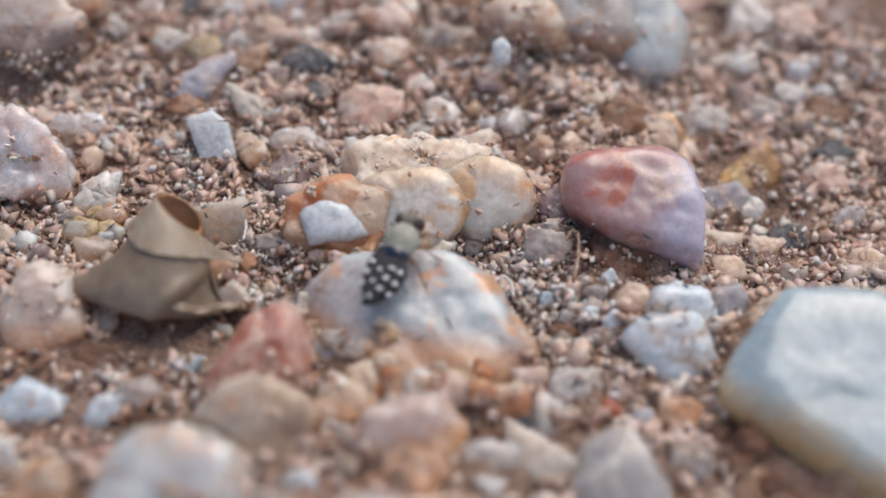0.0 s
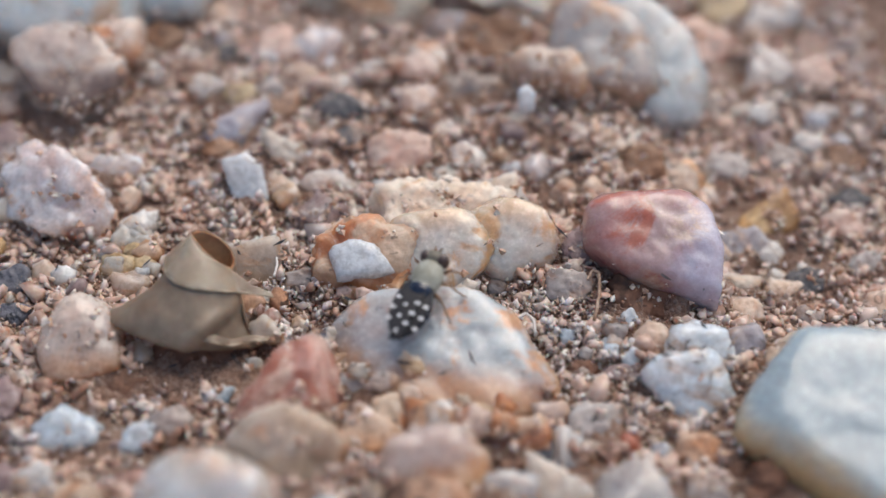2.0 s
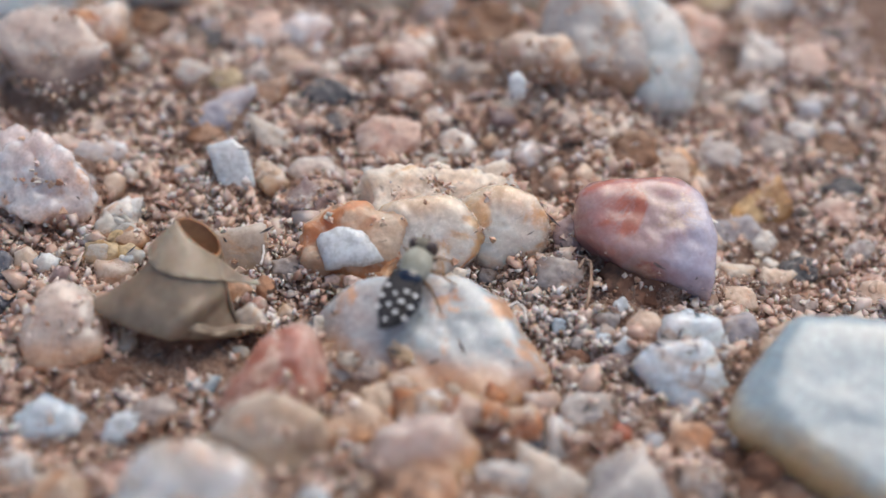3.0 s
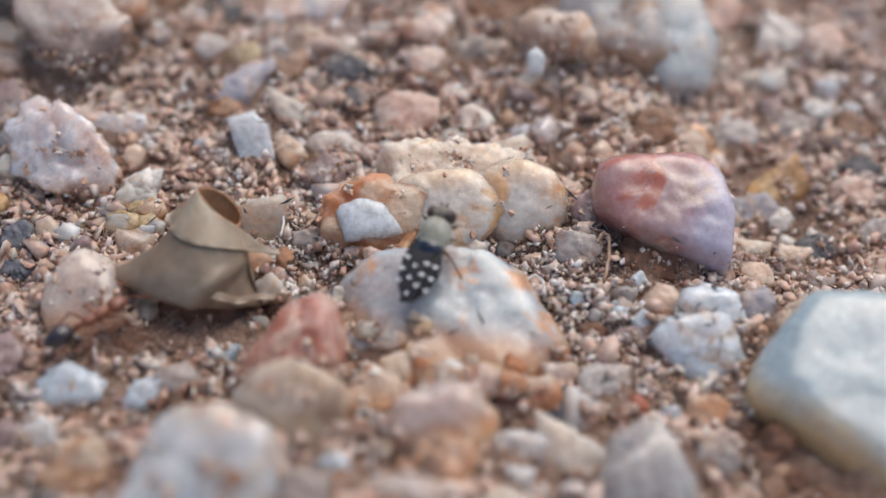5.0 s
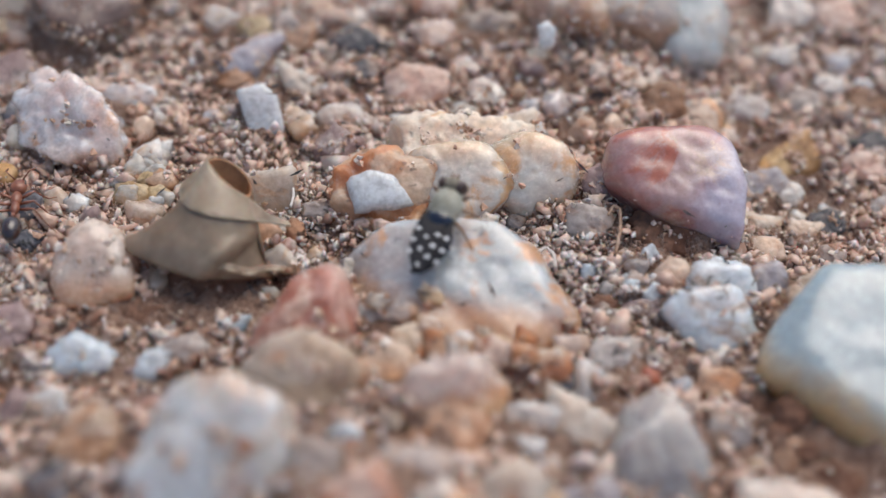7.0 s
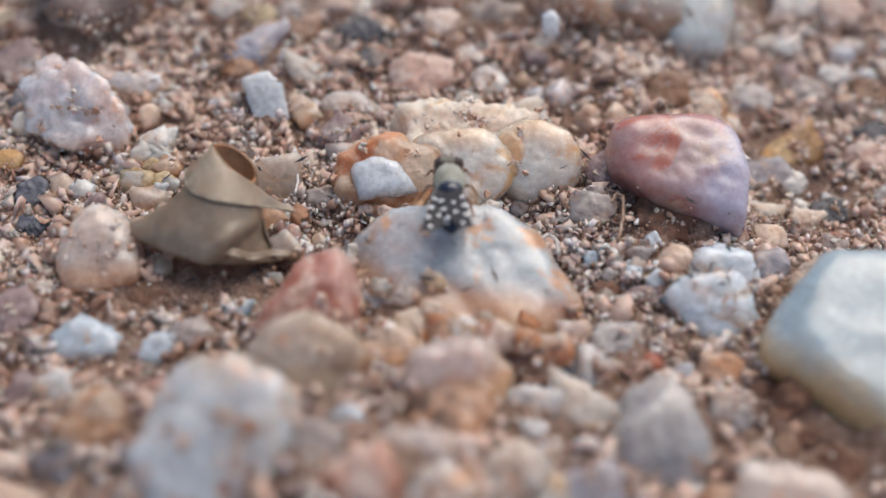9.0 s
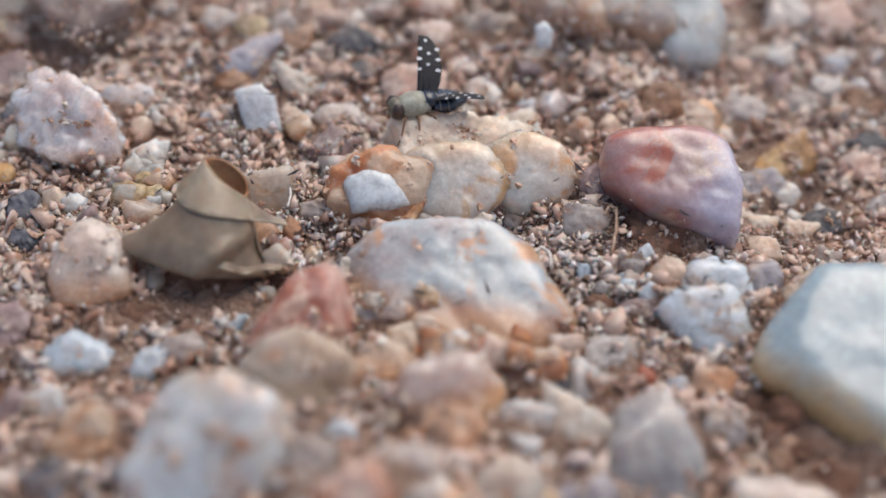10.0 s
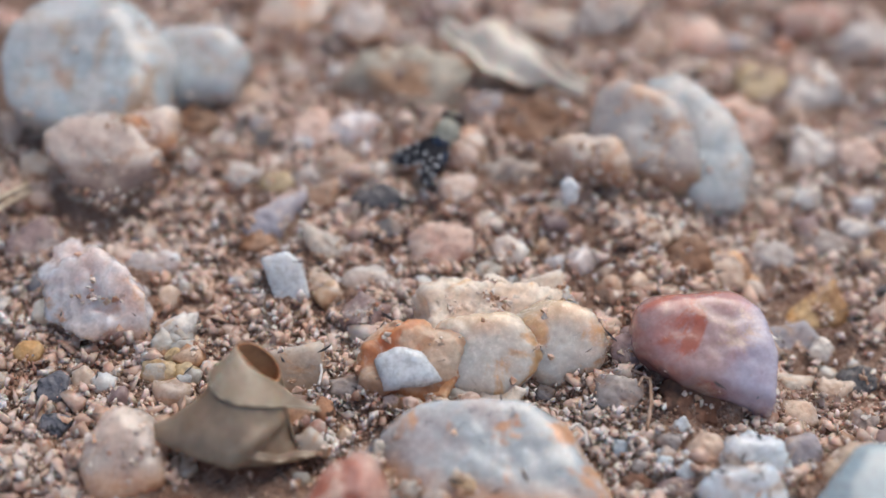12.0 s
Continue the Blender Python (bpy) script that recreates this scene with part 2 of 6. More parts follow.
def grain_material(name, tones, gloss=(0.06, 0.65), dusty=0.88):
    """Sand and grit: every grain takes one of the tones."""
    m, nt, p = blank(name)
    tc, geo = nt.nodes.new("ShaderNodeTexCoord"), nt.nodes.new("ShaderNodeNewGeometry")
    ramp = nt.nodes.new("ShaderNodeValToRGB")
    ramp.color_ramp.interpolation = "CONSTANT"
    while len(ramp.color_ramp.elements) < len(tones):
        ramp.color_ramp.elements.new(0.5)
    for i, (e, c) in enumerate(zip(ramp.color_ramp.elements, tones)):
        e.position, e.color = i / len(tones), (*c, 1)
    nt.links.new(geo.outputs["Random Per Island"], ramp.inputs[0])
    fine = noise_of(nt, tc.outputs["Object"], 3200, 3, 0.7)
    broad = noise_of(nt, tc.outputs["Object"], 150, 5, 0.7)
    col = mixed(nt, 1.0, ramp.outputs[0], mixed(nt, band(nt, fine, 0.3, 0.7), (0.66, 0.62, 0.60), (1.2, 1.2, 1.2)), "MULTIPLY")
    dust = mixed(nt, band(nt, broad, 0.42, 0.56), (0.33, 0.18, 0.118), (0.66, 0.465, 0.36))
    dust = mixed(nt, band(nt, noise_of(nt, tc.outputs["Object"], 420, 4, 0.6), 0.52, 0.62), dust, (0.72, 0.60, 0.52))
    col = mixed(nt, band(nt, noise_of(nt, tc.outputs["Object"], 230, 4, 0.7), 0.30, 0.54, 0.42 * dusty, dusty), col, dust)
    nt.links.new(col, p.inputs["Base Color"])
    p.inputs["Subsurface Weight"].default_value = 0.15
    p.inputs["Subsurface Scale"].default_value = 0.0005
    jump = nt.nodes.new("ShaderNodeMath")
    jump.operation = "FRACT"
    nt.links.new(sum_of(nt, geo.outputs["Random Per Island"], 37.0, "MULTIPLY"), jump.inputs[0])
    nt.links.new(band(nt, jump.outputs[0], 0.0, 1.0, *gloss), p.inputs["Roughness"])
    bump = node(nt, "Bump", Strength=0.5, Distance=0.00006)
    nt.links.new(fine, bump.inputs["Height"])
    nt.links.new(bump.outputs[0], p.inputs["Normal"])
    return m


GRIT = grain_material("grit", [(0.66, 0.59, 0.53), (0.60, 0.47, 0.39), (0.52, 0.35, 0.26), (0.63, 0.52, 0.44), (0.40, 0.29, 0.23), (0.66, 0.55, 0.47), (0.50, 0.42, 0.38), (0.78, 0.75, 0.71), (0.10, 0.085, 0.08), (0.58, 0.42, 0.33), (0.52, 0.48, 0.46), (0.58, 0.36, 0.22), (0.26, 0.18, 0.14), (0.64, 0.57, 0.51), (0.70, 0.63, 0.56), (0.57, 0.46, 0.39)])

CRUMB = grain_material("clinging_grit", [(0.70, 0.60, 0.52), (0.64, 0.48, 0.38), (0.58, 0.36, 0.24), (0.72, 0.64, 0.57), (0.45, 0.27, 0.18), (0.66, 0.53, 0.44), (0.62, 0.42, 0.30)], (0.1, 0.6), 0.0)
# glints and dark gaps put into the colour: near-white and near-black tones
GLINT_FLAKE = grain_material("quartz_glint_flake", [(0.80, 0.79, 0.77), (0.74, 0.68, 0.62), (0.07, 0.06, 0.055), (0.78, 0.74, 0.70), (0.70, 0.60, 0.52), (0.82, 0.81, 0.80), (0.10, 0.08, 0.07), (0.72, 0.70, 0.69)], (0.03, 0.3), 0.35)


def soil_material():
    """Dust and the finest sand: tiny cells of mixed tones between crumbs of soil."""
    m, nt, p = blank("sandy_soil")
    tc = nt.nodes.new("ShaderNodeTexCoord")
    co = tc.outputs["Object"]
    cells = node(nt, "TexVoronoi", Scale=5200.0, Randomness=1.0)
    small = node(nt, "TexVoronoi", Scale=11000.0, Randomness=1.0)
    for n in (cells, small):
        nt.links.new(co, n.inputs["Vector"])
    tone = nt.nodes.new("ShaderNodeSeparateColor")
    nt.links.new(cells.outputs["Color"], tone.inputs[0])
    ramp = nt.nodes.new("ShaderNodeValToRGB")
    ramp.color_ramp.interpolation = "CONSTANT"
    tones = [(0.34, 0.22, 0.16), (0.48, 0.34, 0.26), (0.56, 0.44, 0.35), (0.40, 0.27, 0.20), (0.24, 0.15, 0.11), (0.52, 0.37, 0.28), (0.62, 0.53, 0.45), (0.44, 0.28, 0.19)]
    while len(ramp.color_ramp.elements) < len(tones):
        ramp.color_ramp.elements.new(0.5)
    for i, (e, c) in enumerate(zip(ramp.color_ramp.elements, tones)):
        e.position, e.color = i / len(tones), (*c, 1)
    nt.links.new(tone.outputs[0], ramp.inputs[0])
    fine, mid = noise_of(nt, co, 2400, 5, 0.75), noise_of(nt, co, 400, 4, 0.6)
    # dark brown mix; where grains are left out it stands for shade
    col = mixed(nt, band(nt, mid, 0.35, 0.65), (0.15, 0.072, 0.045), (0.30, 0.175, 0.12))
    col = mixed(nt, 0.3, col, ramp.outputs[0])
    col = mixed(nt, band(nt, fine, 0.3, 0.5, 0.6, 0.0), col, (0.15, 0.09, 0.065))
    nt.links.new(col, p.inputs["Base Color"])
    p.inputs["Roughness"].default_value = 0.85
    bump = node(nt, "Bump", Strength=1.0, Distance=0.00012)
    nt.links.new(sum_of(nt, sum_of(nt, cells.outputs["Distance"], -2.0, "MULTIPLY"), sum_of(nt, fine, sum_of(nt, small.outputs["Distance"], -0.8, "MULTIPLY"))), bump.inputs["Height"])
    nt.links.new(bump.outputs[0], p.inputs["Normal"])
    return m


SOIL = soil_material()


# ---- the ground ----
def ease(a, b, v):
    v = min(1.0, max(0.0, (v - a) / (b - a)))
    return v * v * (3 - 2 * v)


def ground_height(x, y):
    """The bed between the stones, in mm: nearly level, with a hollow on one side and a low mound in front."""
    hollow = ease(11, 19, x) * ease(-6, 4, y) * (1 - 0.5 * ease(12, 22, y))
    mound = 3.2 * math.exp(-(((x + 3.8) / 8.6) ** 2 + ((y + 17.6) / 5.4) ** 2))
    return -0.5 + 0.35 * ease(-4, 10, -x) - 2.6 * hollow + mound


HEAP_STEP, HEAP_X, HEAP_Y = 0.2, -36.0, -26.0
HEAP, RELIEF = np.zeros((390, 360)), np.zeros((390, 360))


def heap(x, y):
    """Soil heaped against the stones, in mm."""
    u, v = (x - HEAP_X) / HEAP_STEP, (y - HEAP_Y) / HEAP_STEP
    if not (0 <= u < HEAP.shape[1] - 1 and 0 <= v < HEAP.shape[0] - 1):
        return 0.0
    i, j = int(u), int(v)
    u, v = u - i, v - j
    return float((HEAP[j, i] * (1 - u) + HEAP[j, i + 1] * u) * (1 - v) + (HEAP[j + 1, i] * (1 - u) + HEAP[j + 1, i + 1] * u) * v)


def bed(x, y):
    """Swells and dents of the bed, in mm: lumps of caked soil, and heaps against the stones."""
    caked = abs(noise.noise((x * 0.8, y * 0.8, 3)))
    return 0.45 * noise.noise((x * 0.35, y * 0.35, 0)) + 0.22 * noise.noise((x * 1.1, y * 1.1, 5)) + 0.5 * caked - 0.14 + heap(x, y) * min(1.35, max(0.2, 1.05 + 1.6 * noise.noise((x * 0.75, y * 0.75, 21))))


def heap_soil(reach=0.65, share=0.44):
    """Works out the heaps: the stones' own relief, smoothed, so that it rises to a part of their height at their foot."""
    top = np.zeros_like(HEAP)
    for at, p in STONES:
        w = p + at
        i = np.clip(((w[:, 0] - HEAP_X) / HEAP_STEP).astype(int), 1, HEAP.shape[1] - 2)
        j = np.clip(((w[:, 1] - HEAP_Y) / HEAP_STEP).astype(int), 1, HEAP.shape[0] - 2)
        level = ground_height(at[0], at[1])
        np.maximum.at(top, (j, i), np.clip(w[:, 2] - level, 0, 2.1))
    RELIEF[:] = top
    top = np.max([np.roll(top, (a, b), (0, 1)) for a in (-1, 0, 1) for b in (-1, 0, 1)], axis=0)
    k = np.exp(-0.5 * (np.arange(-12, 13) * HEAP_STEP / reach) ** 2)
    k /= k.sum()
    for axis in (0, 1):
        top = np.apply_along_axis(lambda row: np.convolve(row, k, "same"), axis, top)
    HEAP[:] = top * share


def linked(name, me, material=None, smooth=True):
    if material:
        me.materials.append(material)
    if smooth:
        me.polygons.foreach_set("use_smooth", [True] * len(me.polygons))
    return new(name, me)


def build_ground():
    near = np.arange(-40, 42.1, 0.28)
    far = np.geomspace(46, 60000, 26)
    ticks = np.concatenate([-far[::-1], near, far])
    verts = []
    for y in ticks + 12:
        for x in ticks:
            z = ground_height(x, y)
            if abs(x) < 75 and abs(y) < 90:
                z += bed(x, y) + 0.16 * noise.noise((x * 2.6, y * 2.6, 9)) + 0.09 * noise.noise((x * 6, y * 6, 2))
            verts.append((x * MM, y * MM, z * MM))
    n = len(ticks)
    faces = [(j * n + i, j * n + i + 1, (j + 1) * n + i + 1, (j + 1) * n + i) for j in range(n - 1) for i in range(n - 1)]
    me = bpy.data.meshes.new("ground")
    me.from_pydata(verts, [], faces)
    tagged(linked("ground", me, SOIL), "reddish brown sandy soil", "ground", kind="structure")



def ball(detail):
    """Directions and faces of an icosphere."""
    bm = bmesh.new()
    bmesh.ops.create_icosphere(bm, subdivisions=detail, radius=1)
    v = np.array([p.co[:] for p in bm.verts])
    f = np.array([[p.index for p in q.verts] for q in bm.faces])
    bm.free()
    return v, f


BALLS = {d: ball(d) for d in range(1, 6)}


def chunk(rng, detail):
    """An angular chip of about unit radius: the hull of a few random points."""
    count = 6 if detail == 1 else 8
    pts = rng.normal(size=(count, 3))
    pts *= rng.uniform(0.6, 1.15, (count, 1)) / np.linalg.norm(pts, axis=1, keepdims=True)
    bm = bmesh.new()
    for p in pts:
        bm.verts.new(p)
    bmesh.ops.convex_hull(bm, input=bm.verts)
    bmesh.ops.delete(bm, geom=[q for q in bm.verts if not q.link_faces], context="VERTS")
    bmesh.ops.triangulate(bm, faces=bm.faces)
    bm.verts.index_update()
    v = np.array([q.co[:] for q in bm.verts])
    f = np.array([[q.index for q in face.verts] for face in bm.faces])
    bm.free()
    return v, f


def on_stone(x, y, reach=1.0):
    """Whether a place on the ground lies under one of the stones."""
    return bool(STONES) and bool((((x - FOOT[:, 0]) / FOOT[:, 2]) ** 2 + ((y - FOOT[:, 1]) / FOOT[:, 3]) ** 2 < reach**2).any())


# places of bare dark soil, most put in as shade under and between things
SOIL_AND_SHADE = [(-10.6, -5.1, 4.6, 2.3), (-14.3, -6.2, 2.6, 1.2), (11.6, -0.9, 3.2, 1.7), (15.5, -12.8, 2.2, 2.4), (8.0, 8.6, 2.2, 3.2), (4.8, -13.2, 3.8, 2.6), (-13.2, -9.4, 3.2, 1.5), (16.5, -16.5, 3.0, 3.0), (21.0, 4.6, 4.0, 2.2), (-9.5, -11.2, 4.5, 1.6), (-1.5, -14.8, 3.5, 1.4)]


def barren(x, y):
    """The share of loose grains that is missing: bare brown soil, partly for shade, and in patches."""
    hollow = max(math.exp(-(((x - a) / w) ** 2 + ((y - b) / h) ** 2) ** 2) for a, b, w, h in SOIL_AND_SHADE)
    return max(0.9 * hollow, 0.6 * ease(0.1, 0.36, noise.noise((x * 0.32, y * 0.32, 17))))


def scatter(name, label, count, low, high, detail, area, seed, material, lift=0.1, skew=2.0):
    """Loose grains strewn over a stretch of ground, in one mesh."""
    rng = np.random.default_rng(seed)
    shapes = [chunk(rng, detail) for _ in range(24)]
    verts, faces, base = [], [], 0
    x0, x1, y0, y1 = area
    for i in range(count):
        v, f = shapes[rng.integers(len(shapes))]
        size = low + (high - low) * rng.random() ** skew
        q = rng.normal(size=4) * (1.3, 0.9, 0.9, 1.3)
        w, a, b, c = q / np.linalg.norm(q)
        turn = np.array([[1 - 2 * (b * b + c * c), 2 * (a * b - c * w), 2 * (a * c + b * w)], [2 * (a * b + c * w), 1 - 2 * (a * a + c * c), 2 * (b * c - a * w)], [2 * (a * c - b * w), 2 * (b * c + a * w), 1 - 2 * (a * a + b * b)]])
        x, y = rng.uniform(x0, x1), rng.uniform(y0, y1)
        if size > 0.3 and on_stone(x, y, 0.92):
            continue
        if rng.random() < barren(x, y):
            continue
        z = ground_height(x, y) + bed(x, y)
        stretch = np.array([rng.uniform(0.8, 1.25), rng.uniform(0.65, 1.1), rng.uniform(0.3, 0.9)]) * size / 2
        verts.append((v * stretch) @ turn.T + (x, y, z + lift * size + rng.uniform(-0.12, 0.18)))
        faces.append(f + base)
        base += len(v)
    verts, faces = np.concatenate(verts) * MM, np.concatenate(faces)
    me = bpy.data.meshes.new(name)
    me.vertices.add(len(verts))
    me.vertices.foreach_set("co", verts.ravel())
    me.loops.add(faces.size)
    me.loops.foreach_set("vertex_index", faces.ravel().astype(np.int32))
    me.polygons.add(len(faces))
    me.polygons.foreach_set("loop_start", np.arange(0, faces.size, 3, dtype=np.int32))
    me.update(calc_edges=True)
    return tagged(linked(name, me, material, smooth=False), label, "gravel", kind="stuff")


# ---- stones ----
def leaning(lean):
    """The side, rise and face directions of a broad face that leans back by so many degrees."""
    c, s = math.cos(radians(lean)), math.sin(radians(lean))
    return np.array([1.0, 0, 0]), np.array([0, s, c]), np.array([0, -c, s])




def oval(width, height, seed):
    """Facets of a roughly oval stone: bearing in its leaning face, and distance from its middle."""
    rng = np.random.default_rng(seed)
    k = int(rng.integers(4, 8))
    out = []
    for i in range(k):
        a = 2 * math.pi * (i + rng.uniform(-0.36, 0.36)) / k
        out.append((math.degrees(a), math.hypot(width / 2 * math.cos(a), height / 2 * math.sin(a)) * rng.uniform(0.82, 1.02)))
    return out


def drift(v, scale, seed):
    """Three noise values for each row of v."""
    return np.array([noise.noise_vector((x * scale + seed, y * scale, z * scale)) for x, y, z in v])


def stone_mesh(name, facets, thick, seed, power, detail, rough=1.0, lean=62, crags=0.08):
    """A broken stone: facets round its rim, chamfers and chips on its front, and a worn, pitted skin."""
    rng = np.random.default_rng(1000 + seed)
    side, rise, face = leaning(lean)
    normals, dist = [face, -face], [thick, thick]
    for angle, h in facets:
        n = math.cos(radians(angle)) * side + math.sin(radians(angle)) * rise
        normals.append(n)
        dist.append(h)
        if rng.random() < 0.75:
            tip = rng.uniform(0.45, 1.5)
            c = n + tip * face
            size = np.linalg.norm(c)
            normals.append(c / size)
            dist.append((h + tip * thick) / size * rng.uniform(*((0.92, 1.03) if power >= 20 else (0.78, 1.0))))
    v, f = BALLS[detail]
    s = seed * 7.31
    w = v + 0.09 * rough * drift(v, 1.7, s) + 0.06 * rough * drift(v, 4.5, s)
    w /= np.linalg.norm(w, axis=1, keepdims=True)
    q = np.clip(w @ np.array(normals).T / np.array(dist), 0, None)
    power *= 2.2
    r = 1 / (q**power).sum(1) ** (1 / power)
    size = float(np.median(r))
    p = v * r[:, None]
    # flat breaks across the front and the rim
    for _ in range(int(3 + 7 * min(1.0, crags * 6)) if crags > 0.04 else 0):
        n = rng.normal(size=3) + 0.5 * face
        n /= np.linalg.norm(n)
        h = p @ n
        d = h.max() * rng.uniform(0.74, 0.96)
        p = np.where((h > d)[:, None], p * (d / np.maximum(h, 1e-6))[:, None], p)
    bumps = []
    for x, y, z in p / size:
        x += s
        wob = noise.noise_vector((x * 2.2, y * 2.2, z * 2.2)) * 0.25
        big = noise.voronoi((x * 1.35 + wob.x, y * 1.35 + wob.y, z * 1.35 + wob.z))[0]
        low = noise.voronoi((x * 3.6 + wob.x, y * 3.6 + wob.y, z * 3.6 + wob.z))[0]
        knobs = min(0.5, big[1] - big[0]) - 0.3 + 0.45 * (min(0.4, low[1] - low[0]) - 0.2)
        ridge = abs(noise.noise((x * 3.1, y * 3.1, z * 3.1)))
        skin = 0.5 * noise.noise((x * 1.4, y * 1.4, z * 1.4)) - max(0.0, 0.9 * rough - 0.4) * ridge + rough * (0.5 * noise.noise((x * 8, y * 8, z * 8)) + 0.4 * noise.noise((x * 19, y * 19, z * 19)))
        lobes = noise.noise((x * 1.6, y * 1.6, z * 1.6 + 4)) + 0.5 * noise.noise((x * 3.4, y * 3.4, z * 3.4 + 8))
        bumps.append(crags * (1.5 * knobs + 0.9 * lobes) + 0.075 * rough * skin)
    p = p * (1.05 + np.array(bumps))[:, None]
    me = bpy.data.meshes.new(name)
    me.from_pydata((p * MM).tolist(), [], f.tolist())
    return me, p


STONES, CLEAN, STONE_OBJECTS = [], [], []


def stone(name, label, material, at, facets, thick, seed, power=9, detail=3, lean=62, rough=1.3, crags=0.1):
    rough *= 1 - 0.75 * material["glassy"]
    me, p = stone_mesh(name, facets, thick, seed, power, detail, rough, lean, crags)
    ob = linked(name, me, material)
    ob.location = Vector(at) * MM
    STONES.append((np.array(at, float), p))
    STONE_OBJECTS.append(ob)
    CLEAN.append(0.0 if material in (QUARTZ_BLUE, WHITE) else 0.1 if rough < 0.37 else 0.5 if rough < 0.75 else 0.25 if name == "soil_clod" else 1.0)
    category = {"stone": "stone", "pebble": "pebble"}.get(name, "soil clod")
    return tagged(ob, label, category, group="stones in the sand")


def face_of(parent, name, label, material, at, facets, thick, seed, power=9, detail=3, lean=62):
    """A face of another mineral that is grown into a stone."""
    me, p = stone_mesh(name, facets, thick, seed, power, detail, 0.8, lean, 0.03)
    ob = linked(name, me, material)
    ob.parent = parent
    ob.location = Vector(at) * MM - parent.location
    ob["label"] = label
    return ob

# ---- stones that can be told apart ----
stone("stone", "large milky quartz block with rusty lower edge", QUARTZ_RUST, (1.40, -4.31, 0.10), [(140, 5.4), (91, 3.15), (98, 3.3), (58, 3.84), (37, 3.83), (26, 4.15), (335, 6.0), (288, 5.0), (262, 4.5), (236, 4.7), (212, 5.2), (186, 5.3)], 1.75, 1, 12, 5, 70, 0.5, 0.05)
rust_stone = stone("stone", "rust-stained stone with a white chipped face", RUST, (-2.75, 1.75, 0.75), [(166, 2.5), (114, 2.3), (86, 2.2), (70, 2.3), (0, 2.7), (286, 2.0), (249, 2.6), (188, 2.5)], 1.5, 2, 10, 5, 54, 1.2, 0.12)
face_of(rust_stone, "quartz_face", "white chipped quartz face", WHITE, (-2.83, 0.74, 1.66), [(110, 1.15), (71, 1.02), (34, 1.2), (278, 0.93), (198, 1.23)], 0.62, 3, 18, 3, 54)
stone("stone", "orange rust crust between two stones", CRUST, (-0.95, 1.93, 0.75), [(90, 1.3), (7, 0.69), (289, 1.44), (195, 0.65)], 0.39, 4, 10, 4, 50, 1.2, 0.12)
stone("stone", "milky quartz bulge with cream crust", BULGE, (0.95, 2.35, 0.60), [(155, 2.7), (95, 2.1), (40, 3.0), (5, 3.9), (335, 3.3), (300, 2.3), (255, 2.1), (200, 2.6)], 1.4, 5, 4.5, 5, 58, 1.1, 0.04)
stone("stone", "milky grey quartz bulge beside a cream crust", BULGE, (4.9, 3.1, 0.50), [(165, 2.9), (120, 2.5), (70, 2.3), (25, 2.7), (335, 2.6), (290, 2.2), (235, 2.3)], 1.35, 205, 4.0, 5, 58, 1.1, 0.04)
stone("stone", "flat cream stone with a sandy orange crust", QUARTZ_CREAM2, (1.4, 5.1, 0.50), [(150, 4.3), (118, 3.0), (95, 2.2), (70, 2.6), (47, 3.6), (14, 5.0), (315, 3.4), (270, 3.0), (240, 3.2), (200, 4.6)], 1.3, 6, 9, 5, 66, 1.5, 0.08)
stone("stone", "red-pink translucent stone with a lilac sheen painted on", REDPINK, (12.6, 1.9, 0.55), [(173, 3.8), (125, 4.28), (95, 3.4), (62, 3.65), (33, 3.3), (7, 3.0), (349, 3.2), (312, 5.3), (231, 2.3), (227, 2.21), (251, 1.93), (193, 3.52)], 2.1, 7, 8, 5, 64, 0.58, 0.04)
stone("stone", "big bluish-white quartz with a yellow base", QUARTZ_BLUE, (20.29, -9.46, -0.20), [(161, 5.3), (141, 4.93), (137, 4.98), (98, 5.3), (84, 5.26), (22, 4.38), (357, 4.36), (293, 5.94), (237, 4.3), (228, 4.21), (223, 4.38)], 2.48, 8, 9, 5, 74, 0.4, 0.03)
stone("stone", "peach and white rounded stone", PEACH, (-16.15, -3.5, 0.45), [(156, 2.0), (118, 2.3), (65, 2.2), (27, 1.95), (6, 1.9), (297, 2.2), (264, 2.1), (194, 2.15)], 1.45, 9, 5, 5, 54, 1.0, 0.04)
stone("stone", "pinkish white quartz lump with pitted face", QUARTZ_PINK, (-19.42, 7.19, 0.50), [(151, 3.18), (120, 3.32), (60, 2.27), (51, 2.08), (27, 2.45), (4, 2.96), (313, 3.49), (246, 2.11), (243, 2.11), (198, 2.72)], 1.97, 10, 20, 5, 56, 0.7, 0.16)
stone("stone", "brick-red pointed stone bedded in the sand", RED, (-5.75, -7.18, 0.77), [(148, 1.7), (145, 1.6), (108, 2.48), (47, 2.7), (15, 2.37), (345, 2.3), (278, 1.83), (278, 1.83)], 1.55, 11, 12, 4, 54, 1.2, 0.1)
stone("stone", "grey-ochre worn stone with dark pits", OCHREGREY, (-5.43, -11.54, 2.22), [(138, 2.23), (105, 1.86), (71, 1.81), (30, 2.3), (332, 2.26), (282, 1.83), (234, 1.94), (195, 2.35)], 1.33, 12, 10, 4, 54, 1.2, 0.12)
stone("stone", "pale pink stone with an orange underside", BLUSH, (1.15, -12.15, 1.63), [(140, 2.16), (98, 1.7), (44, 2.06), (352, 2.12), (307, 2.01), (251, 1.78), (215, 1.97)], 1.34, 13, 10, 4, 54, 1.2, 0.12)
